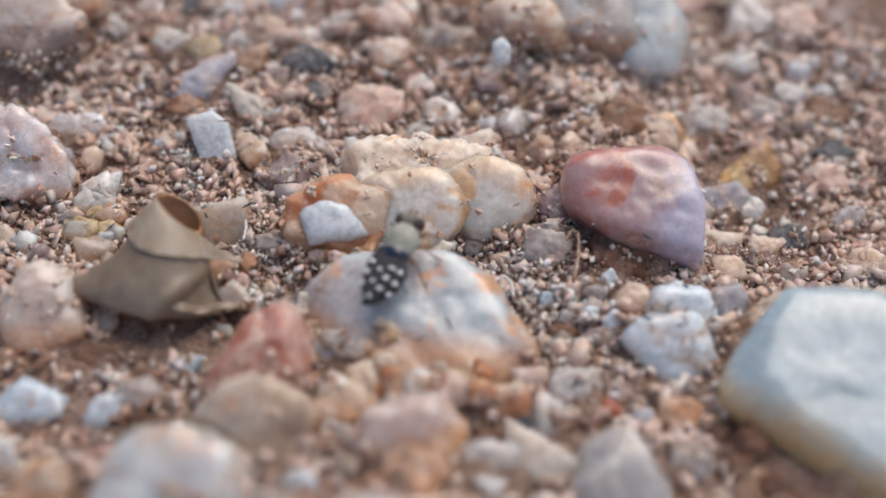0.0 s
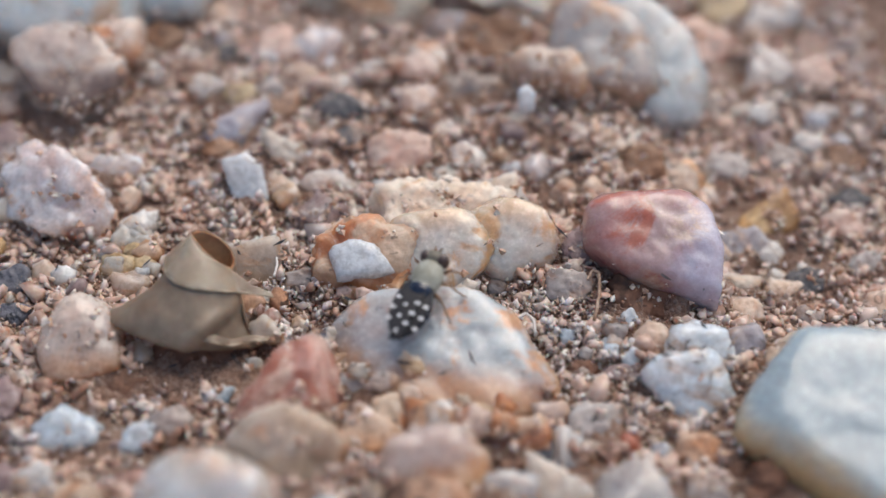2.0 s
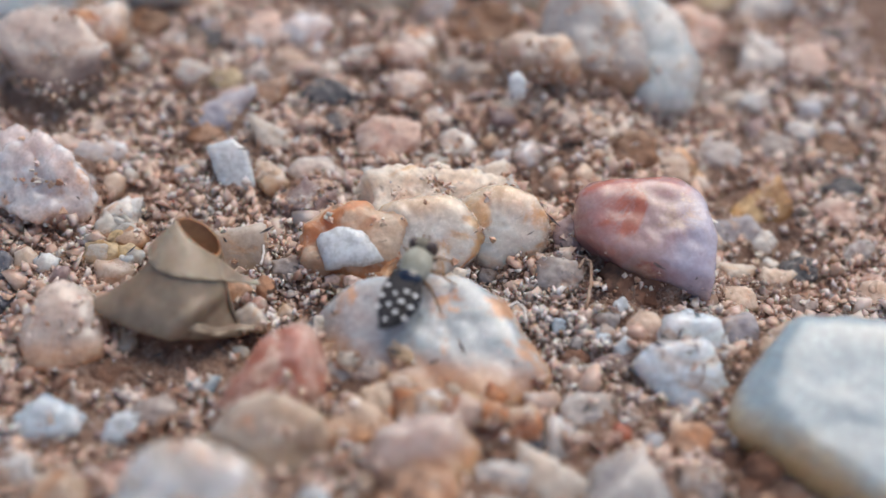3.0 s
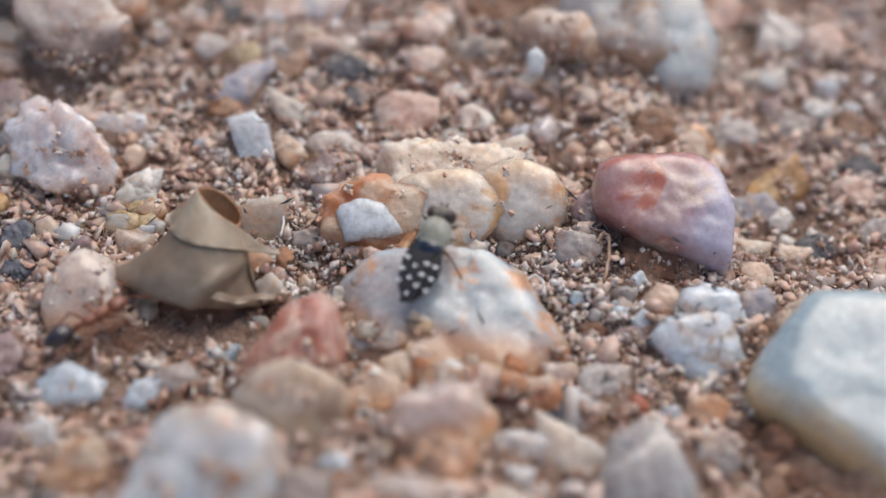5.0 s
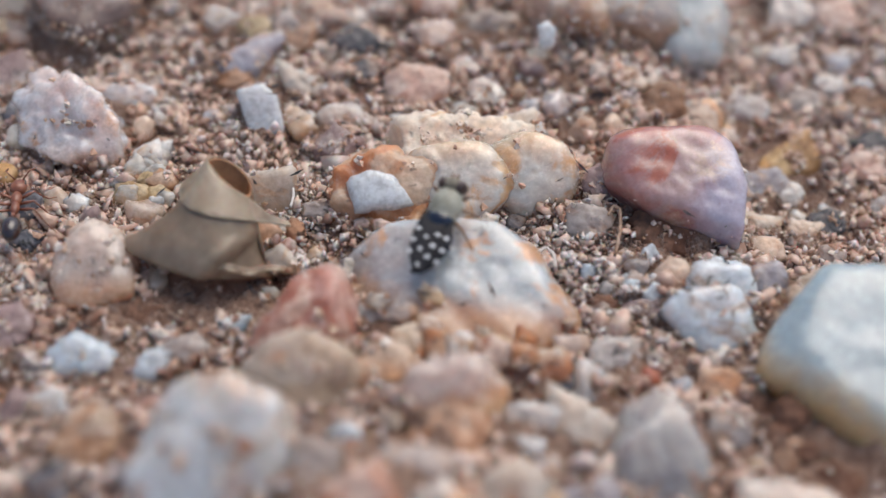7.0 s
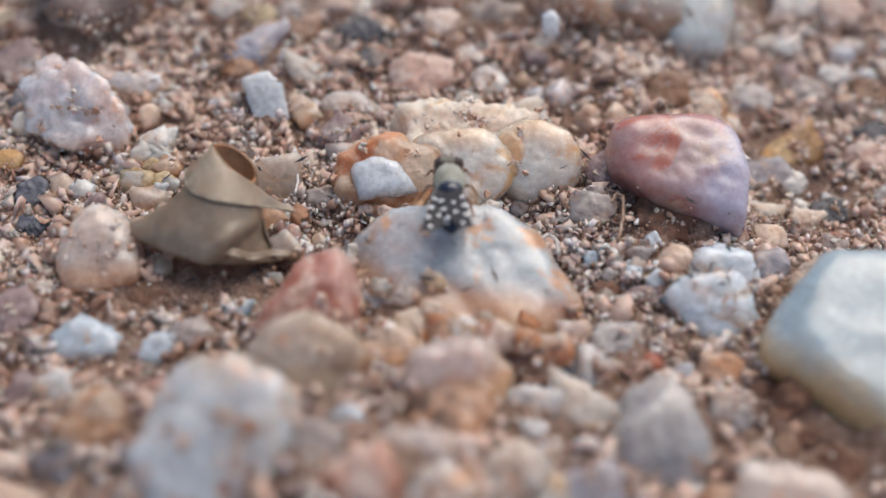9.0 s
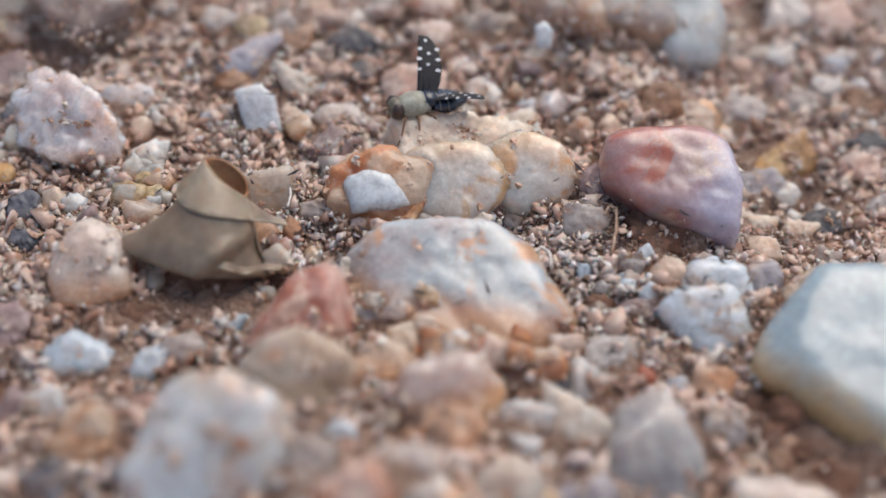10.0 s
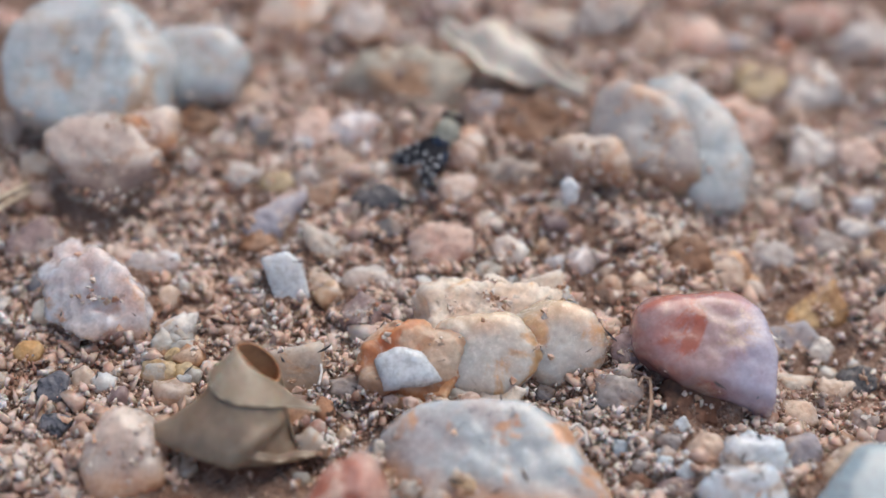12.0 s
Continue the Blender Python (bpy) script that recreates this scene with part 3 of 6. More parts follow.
pitted_stone = stone("stone", "large white rounded stone with rust pits", QUARTZ_PITS, (-8.59, -16.35, 2.68), [(158, 3.05), (133, 3.21), (95, 3.42), (58, 3.5), (25, 3.26), (353, 3.09), (323, 3.2), (270, 3.29), (233, 3.46), (184, 3.17)], 1.79, 14, 9, 5, 54, 0.7, 0.07)
for pit_at, pit_size in (((-7.08, -16.75, 4.33), (1.25, 0.85)), ((-8.0, -18.5, 2.87), (1.2, 1.0)), ((-10.2, -16.88, 4.22), (0.8, 0.6))):
    face_of(pitted_stone, "rust_pit", "rust-brown pit in the quartz", RUST_PIT, pit_at, oval(pit_size[0], pit_size[1], 7), 0.42, 70, 2.4, 3)
stone("stone", "grey quartz stone with dark flecks", QUARTZ_GREY2, (9.57, -14.36, 0.46), [(166, 1.78), (148, 2.05), (98, 2.89), (32, 2.14), (17, 1.84), (353, 1.96), (281, 2.48), (245, 2.5), (189, 2.17)], 1.12, 15, 8, 4, 54, 0.7, 0.12)
stone("stone", "bluish white angular quartz with dark flecks", QUARTZ_BLUE2, (13.9, -4.1, 0.05), [(152, 1.6), (107, 1.5), (72, 1.3), (8, 1.6), (292, 1.5), (264, 1.4)], 0.8, 16, 16, 4, 56, 1.0, 0.1)
stone("stone", "bluish white angular quartz with dark flecks", QUARTZ_BLUE2, (13.0, -6.3, 0.05), [(141, 2.0), (100, 1.5), (60, 1.9), (19, 1.9), (310, 2.1), (262, 2.0), (222, 1.5)], 1.0, 17, 16, 4, 56, 1.0, 0.1)
stone("stone", "lavender-grey stone chip bedded in the sand", BLUE, (16.33, -3.44, -0.58), oval(2.13, 1.83, 18), 0.57, 18, 13, 4, 62, 1.2, 0.07)
stone("stone", "pale tan angular stone", TAN, (11.83, -3.35, -0.24), [(136, 0.9), (68, 0.89), (10, 1.08), (285, 0.81), (225, 1.01)], 0.71, 19, 14, 4, 62, 1.2, 0.12)
stone("stone", "bright white angular stone block", WHITE, (-9.3, 8.25, 0.75), [(103, 1.47), (52, 1.21), (14, 0.98), (302, 1.46), (211, 1.0), (200, 0.88)], 0.73, 20, 30, 4, 44, 0.7, 0.0)
stone("stone", "pale peach stone chip", TAN, (-7.67, 8.33, 0.04), oval(1.47, 2.06, 21), 0.44, 21, 13, 4, 62, 1.2, 0.12)
stone("stone", "purple-brown stone with white specks", PURPLE, (-5.06, 5.85, 0.06), oval(2.97, 2.23, 22), 0.79, 22, 13, 4, 62, 1.2, 0.12)
stone("stone", "rounded cream-ochre stone bedded in the sand", CREAM, (-7.20, 11.33, 0.03), oval(2.40, 1.65, 23), 0.55, 23, 13, 4, 62, 1.2, 0.15)
stone("stone", "flat salmon-pink stone bedded in the sand", SALMON, (-1.03, 11.47, -0.06), [(141, 1.64), (101, 1.34), (52, 1.95), (346, 1.81), (291, 1.36), (261, 1.59), (195, 2.01)], 0.70, 24, 10, 4, 62, 1.2, 0.12)
stone("stone", "round white pebble bedded in the sand", WHITE2, (2.98, 11.01, -0.23), oval(2.36, 1.85, 25), 0.70, 25, 13, 4, 62, 0.7, 0.12)
stone("stone", "small cream pebble bedded in the sand", CREAM, (1.64, 9.56, -0.32), oval(1.67, 1.13, 26), 0.40, 26, 13, 4, 62, 1.2, 0.15)
stone("stone", "pale pink angular stone", PINKWHITE, (0.12, 15.61, 0.70), [(93, 0.93), (356, 1.03), (323, 1.06), (266, 1.11), (213, 1.05), (182, 1.08)], 0.70, 27, 14, 4, 62, 1.2, 0.12)
stone("stone", "pale pink rounded stone", PINKWHITE, (0.14, 18.38, 1.00), oval(2.84, 1.87, 28), 0.62, 28, 13, 4, 62, 1.2, 0.12)
stone("stone", "pale pink stone with an orange base", PEACH, (0.72, 20.64, -0.12), [(143, 1.31), (86, 1.2), (29, 1.3), (339, 1.44), (272, 1.14), (221, 1.3)], 0.86, 29, 8, 4, 62, 1.2, 0.15)
stone("pebble", "bright white upright chip", WHITE, (6.46, 13.52, 2.20), [(112, 0.72), (41, 0.6), (354, 0.48), (275, 0.72), (186, 0.45)], 0.29, 30, 22, 3, 44, 0.7, 0.04)
stone("stone", "cream stone chip bedded in the sand", CREAM, (6.29, 14.96, -0.35), oval(2.35, 1.14, 31), 0.38, 31, 13, 4, 62, 1.2, 0.15)
stone("stone", "large cream stone with a rusty base", CREAM, (8.18, 16.99, 1.80), [(140, 2.17), (89, 1.34), (29, 1.91), (341, 2.2), (260, 1.3), (220, 1.82)], 1.07, 32, 12, 4, 62, 1.2, 0.15)
stone("stone", "rusty orange stone bedded in the sand", RUST, (8.57, 17.17, -0.24), oval(3.92, 2.05, 33), 0.63, 33, 13, 4, 62, 1.2, 0.12)
stone("stone", "blue-grey smooth pebble bedded in the sand", BLUE, (18.49, 6.62, -3.30), oval(3.20, 2.02, 34), 0.72, 34, 13, 4, 62, 1.2, 0.07)
stone("stone", "orange-ochre stone bedded in the sand", ORANGE, (20.13, 8.32, -3.00), oval(3.35, 2.44, 35), 0.81, 35, 13, 4, 62, 1.2, 0.12)
stone("stone", "cream wedge stone with an orange underside", CREAMRUST, (17.98, -4.77, -0.24), [(160, 0.97), (126, 0.89), (94, 1.33), (351, 1.3), (316, 0.76), (291, 1.12), (230, 2.0)], 0.86, 36, 12, 4, 62, 1.2, 0.12)
stone("stone", "pale grey-blue quartz boulder", QUARTZ_BLUE3, (14.91, 19.96, -0.60), [(137, 5.6), (100, 4.8), (65, 4.0), (42, 2.67), (16, 2.67), (337, 3.61), (276, 4.4), (208, 2.64), (192, 2.31)], 2.23, 37, 9, 4, 62, 0.45, 0.05)
stone("stone", "grey weathered quartz bedded in the sand", QUARTZ_GREY, (11.65, 19.6, 0.40), [(168, 3.52), (133, 4.16), (82, 4.52), (21, 2.96), (2, 3.04), (274, 4.57), (237, 3.52), (222, 3.26)], 2.20, 38, 8, 4, 62, 0.7, 0.05)
stone("stone", "large grey-white weathered quartz", QUARTZ_BLUE3, (-22.69, 25.32, 2.60), [(189, 4.99), (161, 5.17), (119, 5.27), (70, 4.81), (34, 4.7), (354, 5.26), (292, 5.05), (264, 4.73), (236, 4.99)], 3.31, 39, 7, 5, 62, 0.45, 0.05)
stone("stone", "pale stone with a dark brown underside", BROWNFOOT, (-20.4, 16.9, 2.0), [(148, 3.6), (83, 3.1), (52, 3.0), (344, 3.06), (306, 2.72), (251, 2.4), (215, 2.46)], 1.85, 40, 7, 4, 62, 1.2, 0.12)
stone("stone", "grey quartz block bedded in the sand", QUARTZ_BLUE3, (-16.81, 26.75, 1.60), [(130, 3.0), (91, 2.61), (38, 3.58), (340, 3.53), (278, 2.62), (257, 2.72), (199, 3.88)], 1.90, 41, 9, 4, 62, 0.45, 0.05)
stone("stone", "peach crust stone bedded in the sand", PEACH, (-18.57, 18.98, 2.60), oval(3.89, 2.88, 42), 0.96, 42, 13, 4, 62, 1.2, 0.15)
stone("stone", "olive-grey flat stone bedded in the sand", OLIVE, (-3.02, 26.96, 0.20), [(131, 3.72), (96, 2.46), (68, 2.71), (14, 4.43), (305, 3.41), (261, 2.49), (244, 2.61), (232, 3.23)], 1.43, 43, 9, 4, 62, 1.2, 0.12)
stone("stone", "blue-grey stone bedded in the sand", BLUE, (2.50, 24.71, -0.19), oval(2.80, 2.25, 44), 0.75, 44, 13, 4, 62, 1.2, 0.07)
stone("stone", "rusty brown stone with purple edge", RUSTBROWN, (4.93, 22.69, -0.07), [(142, 2.15), (87, 1.62), (29, 2.28), (331, 2.2), (269, 1.67), (226, 2.01)], 1.05, 45, 9, 4, 62, 1.2, 0.12)
stone("stone", "long orange-pink stone bedded in the sand", SALMON, (17.95, 23.39, -1.27), oval(4.98, 4.34, 46), 0.97, 46, 13, 4, 62, 1.2, 0.12)
stone("stone", "pale rounded stone bedded in the sand", WHITE2, (22.40, 21.00, -1.52), oval(3.79, 2.43, 47), 0.81, 47, 13, 4, 62, 0.7, 0.12)
stone("stone", "pink rounded stone bedded in the sand", SALMON, (25.07, 20.55, -1.56), oval(2.61, 2.48, 48), 0.78, 48, 13, 4, 62, 1.2, 0.12)
stone("stone", "grey-white stone bedded in the sand", QUARTZ_GREY, (24.11, 27.30, -1.44), oval(3.92, 2.75, 49), 0.91, 49, 13, 4, 62, 0.7, 0.12)
stone("stone", "grey quartz stone bedded in the sand", QUARTZ_GREY, (29.12, 32.69, -1.31), oval(5.18, 3.73, 50), 1.24, 50, 13, 4, 62, 0.7, 0.12)
stone("stone", "reddish brown stone bedded in the sand", RED, (25.49, 35.15, -1.32), oval(4.27, 3.62, 51), 1.20, 51, 13, 4, 62, 1.2, 0.12)
stone("stone", "peach stone bedded in the sand", PEACH, (-11.17, 35.25, 0.17), oval(6.54, 2.45, 52), 0.81, 52, 13, 4, 62, 1.2, 0.15)
stone("stone", "red-brown stone bedded in the sand", RED, (-31.48, 35.34, 0.12), oval(3.84, 2.08, 53), 0.69, 53, 13, 4, 62, 1.2, 0.12)
stone("stone", "ochre stone bedded in the sand", OCHRE, (20.94, 28.83, -1.46), oval(4.19, 2.53, 54), 0.84, 54, 13, 4, 62, 1.2, 0.12)
stone("stone", "salmon stone bedded in the sand", SALMON, (17.20, 33.01, -1.24), oval(4.76, 2.99, 55), 0.99, 55, 13, 4, 62, 1.2, 0.12)
stone("stone", "cream stone bedded in the sand", CREAM, (6.78, 33.72, -0.18), oval(3.45, 2.43, 56), 0.80, 56, 13, 4, 62, 1.2, 0.15)
stone("stone", "grey stone bedded in the sand", GREY, (10.97, 34.34, -0.11), oval(4.77, 3.00, 57), 0.99, 57, 13, 4, 62, 1.2, 0.12)
stone("stone", "pale tan stone bedded in the sand", TAN, (13.41, 31.62, -0.44), oval(2.98, 2.57, 58), 0.85, 58, 13, 4, 62, 1.2, 0.12)
stone("stone", "thin cream flaky chip leaning behind the leaf", CREAM, (-8.19, 1.47, 0.90), [(101, 1.22), (6, 1.38), (275, 1.29), (197, 1.42)], 0.29, 59, 26, 4, 44, 1.2, 0.04)
stone("stone", "orange-stained crumb between the quartz blocks", CRUST, (-1.43, -0.03, 0.45), oval(1.72, 1.16, 60), 0.39, 60, 13, 4, 62, 1.2, 0.12)
stone("stone", "cream crumb between the quartz blocks", CREAM, (-0.01, 0.28, 0.35), oval(2.04, 1.08, 61), 0.36, 61, 13, 4, 62, 1.2, 0.15)
stone("stone", "orange-stained crumb between the quartz blocks", CRUST, (-2.76, -0.40, 0.40), oval(1.87, 1.16, 62), 0.38, 62, 13, 4, 62, 1.2, 0.12)
stone("stone", "cream crumb between the quartz blocks", QUARTZ_CREAM2, (1.92, 0.23, 0.35), oval(2.82, 1.00, 63), 0.33, 63, 13, 4, 62, 0.7, 0.12)
stone("stone", "orange-red crumb under the quartz", RUST, (-0.84, -8.32, 0.63), oval(2.16, 1.72, 64), 0.57, 64, 13, 4, 62, 1.2, 0.12)
stone("stone", "orange-red crumb under the quartz", RUST, (1.02, -9.14, 0.71), oval(2.96, 1.85, 65), 0.61, 65, 13, 4, 62, 1.2, 0.12)
stone("stone", "pink-orange crumb under the quartz", SALMON, (3.96, -9.62, 0.11), oval(2.63, 1.56, 66), 0.52, 66, 13, 4, 62, 1.2, 0.12)
stone("stone", "rusty crumb under the quartz", RUST, (5.33, -9.62, 0.61), oval(2.28, 1.69, 67), 0.56, 67, 13, 4, 62, 1.2, 0.12)
stone("stone", "cream crumb beside the lumpy quartz", QUARTZ_CREAM2, (-0.74, 6.13, 0.60), oval(3.00, 1.73, 68), 0.57, 68, 13, 4, 62, 0.7, 0.12)
stone("stone", "cream crumb on the flat stone", CREAM, (4.29, 7.01, 0.60), oval(3.36, 1.60, 69), 0.53, 69, 13, 4, 62, 1.2, 0.15)
stone("stone", "orange-stained crumb bedded in the sand", RUST, (5.07, 5.46, 0.50), oval(2.48, 1.29, 70), 0.43, 70, 13, 4, 62, 1.2, 0.12)
stone("pebble", "small cream crumb against the quartz", CREAM, (-2.54, -6.04, 1.00), oval(1.17, 0.86, 71), 0.28, 71, 13, 3, 62, 1.2, 0.15)
stone("pebble", "small pink crumb against the quartz", PINKWHITE, (-1.30, -6.82, 1.07), oval(1.51, 1.00, 72), 0.33, 72, 13, 3, 62, 1.2, 0.12)
stone("pebble", "small orange crumb against the quartz", RUST, (-0.14, -7.76, 1.17), oval(1.43, 1.04, 73), 0.35, 73, 13, 3, 62, 1.2, 0.12)
stone("pebble", "small pale crumb against the quartz", WHITE2, (1.25, -8.90, 1.25), oval(1.58, 1.14, 74), 0.38, 74, 13, 3, 62, 0.7, 0.12)
stone("stone", "small orange crumb against the quartz", SALMON, (2.79, -9.44, 1.26), oval(1.96, 1.21, 75), 0.40, 75, 13, 4, 62, 1.2, 0.12)
stone("pebble", "small rusty crumb against the quartz", RUST, (4.12, -9.53, 1.23), oval(1.47, 1.13, 76), 0.37, 76, 13, 3, 62, 1.2, 0.12)
stone("pebble", "small pale crumb against the quartz", QUARTZ_CREAM2, (-3.71, -3.55, 0.40), oval(1.14, 1.35, 77), 0.34, 77, 13, 3, 62, 0.7, 0.12)
stone("pebble", "small ochre crumb against the quartz", OCHREGREY, (-3.43, -4.88, 0.40), oval(1.24, 1.02, 78), 0.34, 78, 13, 3, 62, 1.2, 0.12)
stone("pebble", "small cream chip on the crust", CREAM, (-0.02, -6.12, 1.38), oval(1.45, 0.88, 79), 0.29, 79, 13, 3, 62, 1.2, 0.15)
stone("stone", "round pale chip bedded in the sand", WHITE2, (1.91, -10.12, 0.39), oval(2.62, 1.70, 80), 0.56, 80, 13, 4, 62, 0.7, 0.12)
stone("stone", "orange-red crust on the rusty stone", CRUST, (-4.38, 0.86, 0.70), oval(1.07, 2.61, 81), 0.32, 81, 13, 4, 62, 1.2, 0.2)
stone("stone", "pale cream-white stone bedded in the sand", WHITE2, (-5.97, 32.86, 1.20), oval(3.61, 3.83, 82), 1.07, 82, 13, 4, 62, 0.7, 0.12)
stone("stone", "dark grey stone bedded in the sand", DARK, (21.22, 3.33, -2.86), oval(3.15, 1.45, 83), 0.48, 83, 13, 4, 62, 1.2, 0.12)
stone("stone", "pinkish stone bedded in the sand", SALMON, (24.36, 7.89, -2.84), oval(2.91, 1.97, 84), 0.65, 84, 13, 4, 62, 1.2, 0.12)
stone("stone", "small white stone bedded in the sand", WHITE2, (19.78, 5.49, -2.89), oval(1.65, 1.59, 85), 0.49, 85, 13, 4, 62, 0.7, 0.12)
stone("stone", "dark stone bedded in the sand", DARK, (25.07, 9.98, -2.93), oval(2.87, 1.24, 86), 0.41, 86, 13, 4, 62, 1.2, 0.12)
stone("stone", "grey-tan stone bedded in the sand", GREY, (18.69, 12.82, -2.81), oval(2.94, 1.91, 87), 0.63, 87, 13, 4, 62, 1.2, 0.12)
stone("stone", "pale grey stone bedded in the sand", QUARTZ_GREY, (23.79, 15.06, -2.60), oval(2.25, 1.62, 88), 0.54, 88, 13, 4, 62, 0.7, 0.12)
stone("stone", "orange-brown stone bedded in the sand", RUSTBROWN, (13.04, 10.52, -0.64), oval(3.35, 2.13, 89), 0.71, 89, 13, 4, 62, 1.2, 0.12)
stone("stone", "pale peach stone bedded in the sand", PEACH, (15.24, 10.80, -1.76), oval(3.57, 2.01, 90), 0.67, 90, 13, 4, 62, 1.2, 0.15)
stone("stone", "tan stone bedded in the sand", TAN, (11.17, 12.26, -0.27), oval(1.79, 2.08, 91), 0.53, 91, 13, 4, 62, 1.2, 0.12)
stone("stone", "grey stone bedded in the sand", GREY, (20.37, -0.48, -1.77), oval(1.47, 1.65, 92), 0.44, 92, 13, 4, 62, 1.2, 0.12)
stone("stone", "tan stone bedded in the sand", TAN, (24.62, 0.62, -2.16), oval(2.18, 1.66, 93), 0.55, 93, 13, 4, 62, 1.2, 0.12)
stone("stone", "brown stone bedded in the sand", RUSTBROWN, (25.83, 13.38, -2.82), oval(2.56, 1.58, 94), 0.52, 94, 13, 4, 62, 1.2, 0.12)
stone("stone", "peach-orange rough stone bedded in the sand", CREAMRUST, (-14.22, -14.00, 0.94), oval(2.85, 3.05, 95), 0.90, 95, 13, 4, 62, 1.2, 0.12)
stone("pebble", "small brick-red stone bedded in the sand", RED, (-12.02, -12.48, 0.91), oval(1.59, 1.52, 96), 0.47, 96, 13, 3, 62, 1.2, 0.12)
stone("stone", "dark blue-grey stone bedded in the sand", DARKBLUE, (-15.65, -16.23, 0.63), oval(1.99, 1.67, 97), 0.55, 97, 13, 4, 62, 1.2, 0.07)
stone("stone", "flat bluish white stone", QUARTZ_BLUE2, (-15.80, -8.82, 0.17), oval(3.72, 1.88, 98), 0.42, 98, 13, 4, 62, 0.7, 0.12)
stone("stone", "bluish white angular stone", QUARTZ_BLUE2, (-12.44, -9.42, 0.41), [(168, 0.7), (111, 0.74), (7, 0.73), (325, 0.67), (239, 0.86)], 0.44, 99, 14, 4, 62, 0.7, 0.12)
stone("stone", "dark grey stone bedded in the sand", GREYBROWN, (-11.03, -8.70, 0.40), oval(2.55, 1.69, 100), 0.56, 100, 13, 4, 62, 1.2, 0.12)
stone("stone", "round cream pebble bedded in the sand", WHITE2, (-2.28, -6.45, 0.04), oval(2.58, 1.50, 101), 0.53, 101, 13, 4, 62, 0.7, 0.12)
stone("stone", "cream stone with an orange base", CREAMRUST, (-1.84, -9.65, 0.66), oval(2.80, 2.07, 102), 0.69, 102, 13, 4, 62, 1.2, 0.12)
stone("stone", "dark slate stone with a blue glint", DARKBLUE, (5.63, -9.87, 0.04), oval(2.49, 1.70, 103), 0.56, 103, 13, 4, 62, 1.2, 0.07)
stone("pebble", "small red angular stone", REDBRIGHT, (9.94, -9.43, -0.37), [(149, 0.44), (65, 0.43), (0, 0.48), (260, 0.37)], 0.34, 104, 16, 3, 62, 1.2, 0.12)
stone("stone", "orange-tan angular stone bedded in the sand", ORANGE2, (13.03, -10.17, -0.26), [(153, 1.07), (86, 0.84), (58, 0.92), (334, 1.1), (287, 0.82), (211, 1.03)], 0.59, 105, 16, 4, 62, 1.2, 0.12)
stone("stone", "cream stone bedded in the sand", CREAM, (3.29, -17.05, 1.45), oval(3.53, 2.69, 106), 0.83, 106, 13, 4, 62, 1.2, 0.15)
stone("stone", "lavender-grey stone bedded in the sand", BLUE, (6.32, -17.41, 0.60), oval(3.13, 2.45, 107), 0.81, 107, 13, 4, 62, 1.2, 0.07)
stone("stone", "large pale peach stone", PEACH, (14.62, -17.63, -0.04), oval(5.84, 3.93, 108), 1.04, 108, 13, 4, 62, 1.2, 0.15)
stone("stone", "cream white stone bedded in the sand", CREAM, (4.61, -17.78, 0.94), oval(2.08, 2.54, 109), 0.62, 109, 13, 4, 62, 1.2, 0.15)
stone("pebble", "orange-brown stone bedded in the sand", RUSTBROWN, (2.98, -17.77, 1.30), oval(1.56, 1.11, 110), 0.37, 110, 13, 3, 62, 1.2, 0.12)
stone("stone", "pale stone bedded in the sand", QUARTZ_GREY, (4.14, -12.83, 0.64), oval(2.64, 1.64, 111), 0.43, 111, 13, 4, 62, 0.7, 0.12)
stone("stone", "cream flat stone bedded in the sand", CREAM, (6.72, -12.87, 0.27), oval(3.38, 1.80, 112), 0.48, 112, 13, 4, 62, 1.2, 0.15)
stone("pebble", "small white pebble bedded in the sand", WHITE2, (4.21, -14.35, 0.81), oval(1.37, 0.92, 113), 0.30, 113, 13, 3, 62, 0.7, 0.12)
stone("pebble", "shiny steel-blue chip bedded in the sand", SHINY, (-9.21, -6.96, 0.12), oval(1.40, 0.79, 114), 0.18, 114, 13, 3, 62, 1.2, 0.04)
stone("pebble", "small cream pebble bedded in the sand", CREAM, (-7.70, -4.54, -0.08), oval(0.90, 0.75, 115), 0.25, 115, 13, 3, 62, 1.2, 0.15)
stone("stone", "pink-tan stone bedded in the sand", SALMON, (-2.99, -18.41, 3.10), oval(3.36, 2.23, 116), 0.74, 116, 13, 4, 62, 1.2, 0.12)
stone("stone", "grey-brown stone bedded in the sand", GREYBROWN, (-0.51, -16.52, 1.95), oval(3.07, 2.39, 117), 0.79, 117, 13, 4, 62, 0.7, 0.12)
stone("stone", "pale blue stone bedded in the sand", QUARTZ_BLUE2, (-3.44, -14.74, 2.08), oval(1.43, 1.23, 118), 0.63, 118, 13, 4, 62, 0.7, 0.12)
stone("stone", "peach stone bedded in the sand", PEACH, (0.29, -18.68, 2.16), oval(3.84, 1.99, 119), 0.66, 119, 13, 4, 62, 1.2, 0.15)
stone("stone", "orange crust stone bedded in the sand", ORANGE2, (0.76, -13.91, 0.81), oval(3.50, 2.75, 120), 0.91, 120, 13, 4, 62, 1.2, 0.12)
stone("stone", "grey-brown stone bedded in the sand", GREYBROWN, (-4.80, -16.84, 2.85), oval(2.60, 2.70, 121), 0.77, 121, 13, 4, 62, 1.2, 0.15)
stone("stone", "tan stone bedded in the sand", TAN, (-10.88, -18.72, 1.53), oval(3.37, 2.03, 122), 0.67, 122, 13, 4, 62, 1.2, 0.12)
stone("stone", "tan stone bedded in the sand", TAN, (-16.78, -18.10, 0.44), oval(2.64, 1.90, 123), 0.63, 123, 13, 4, 62, 1.2, 0.12)
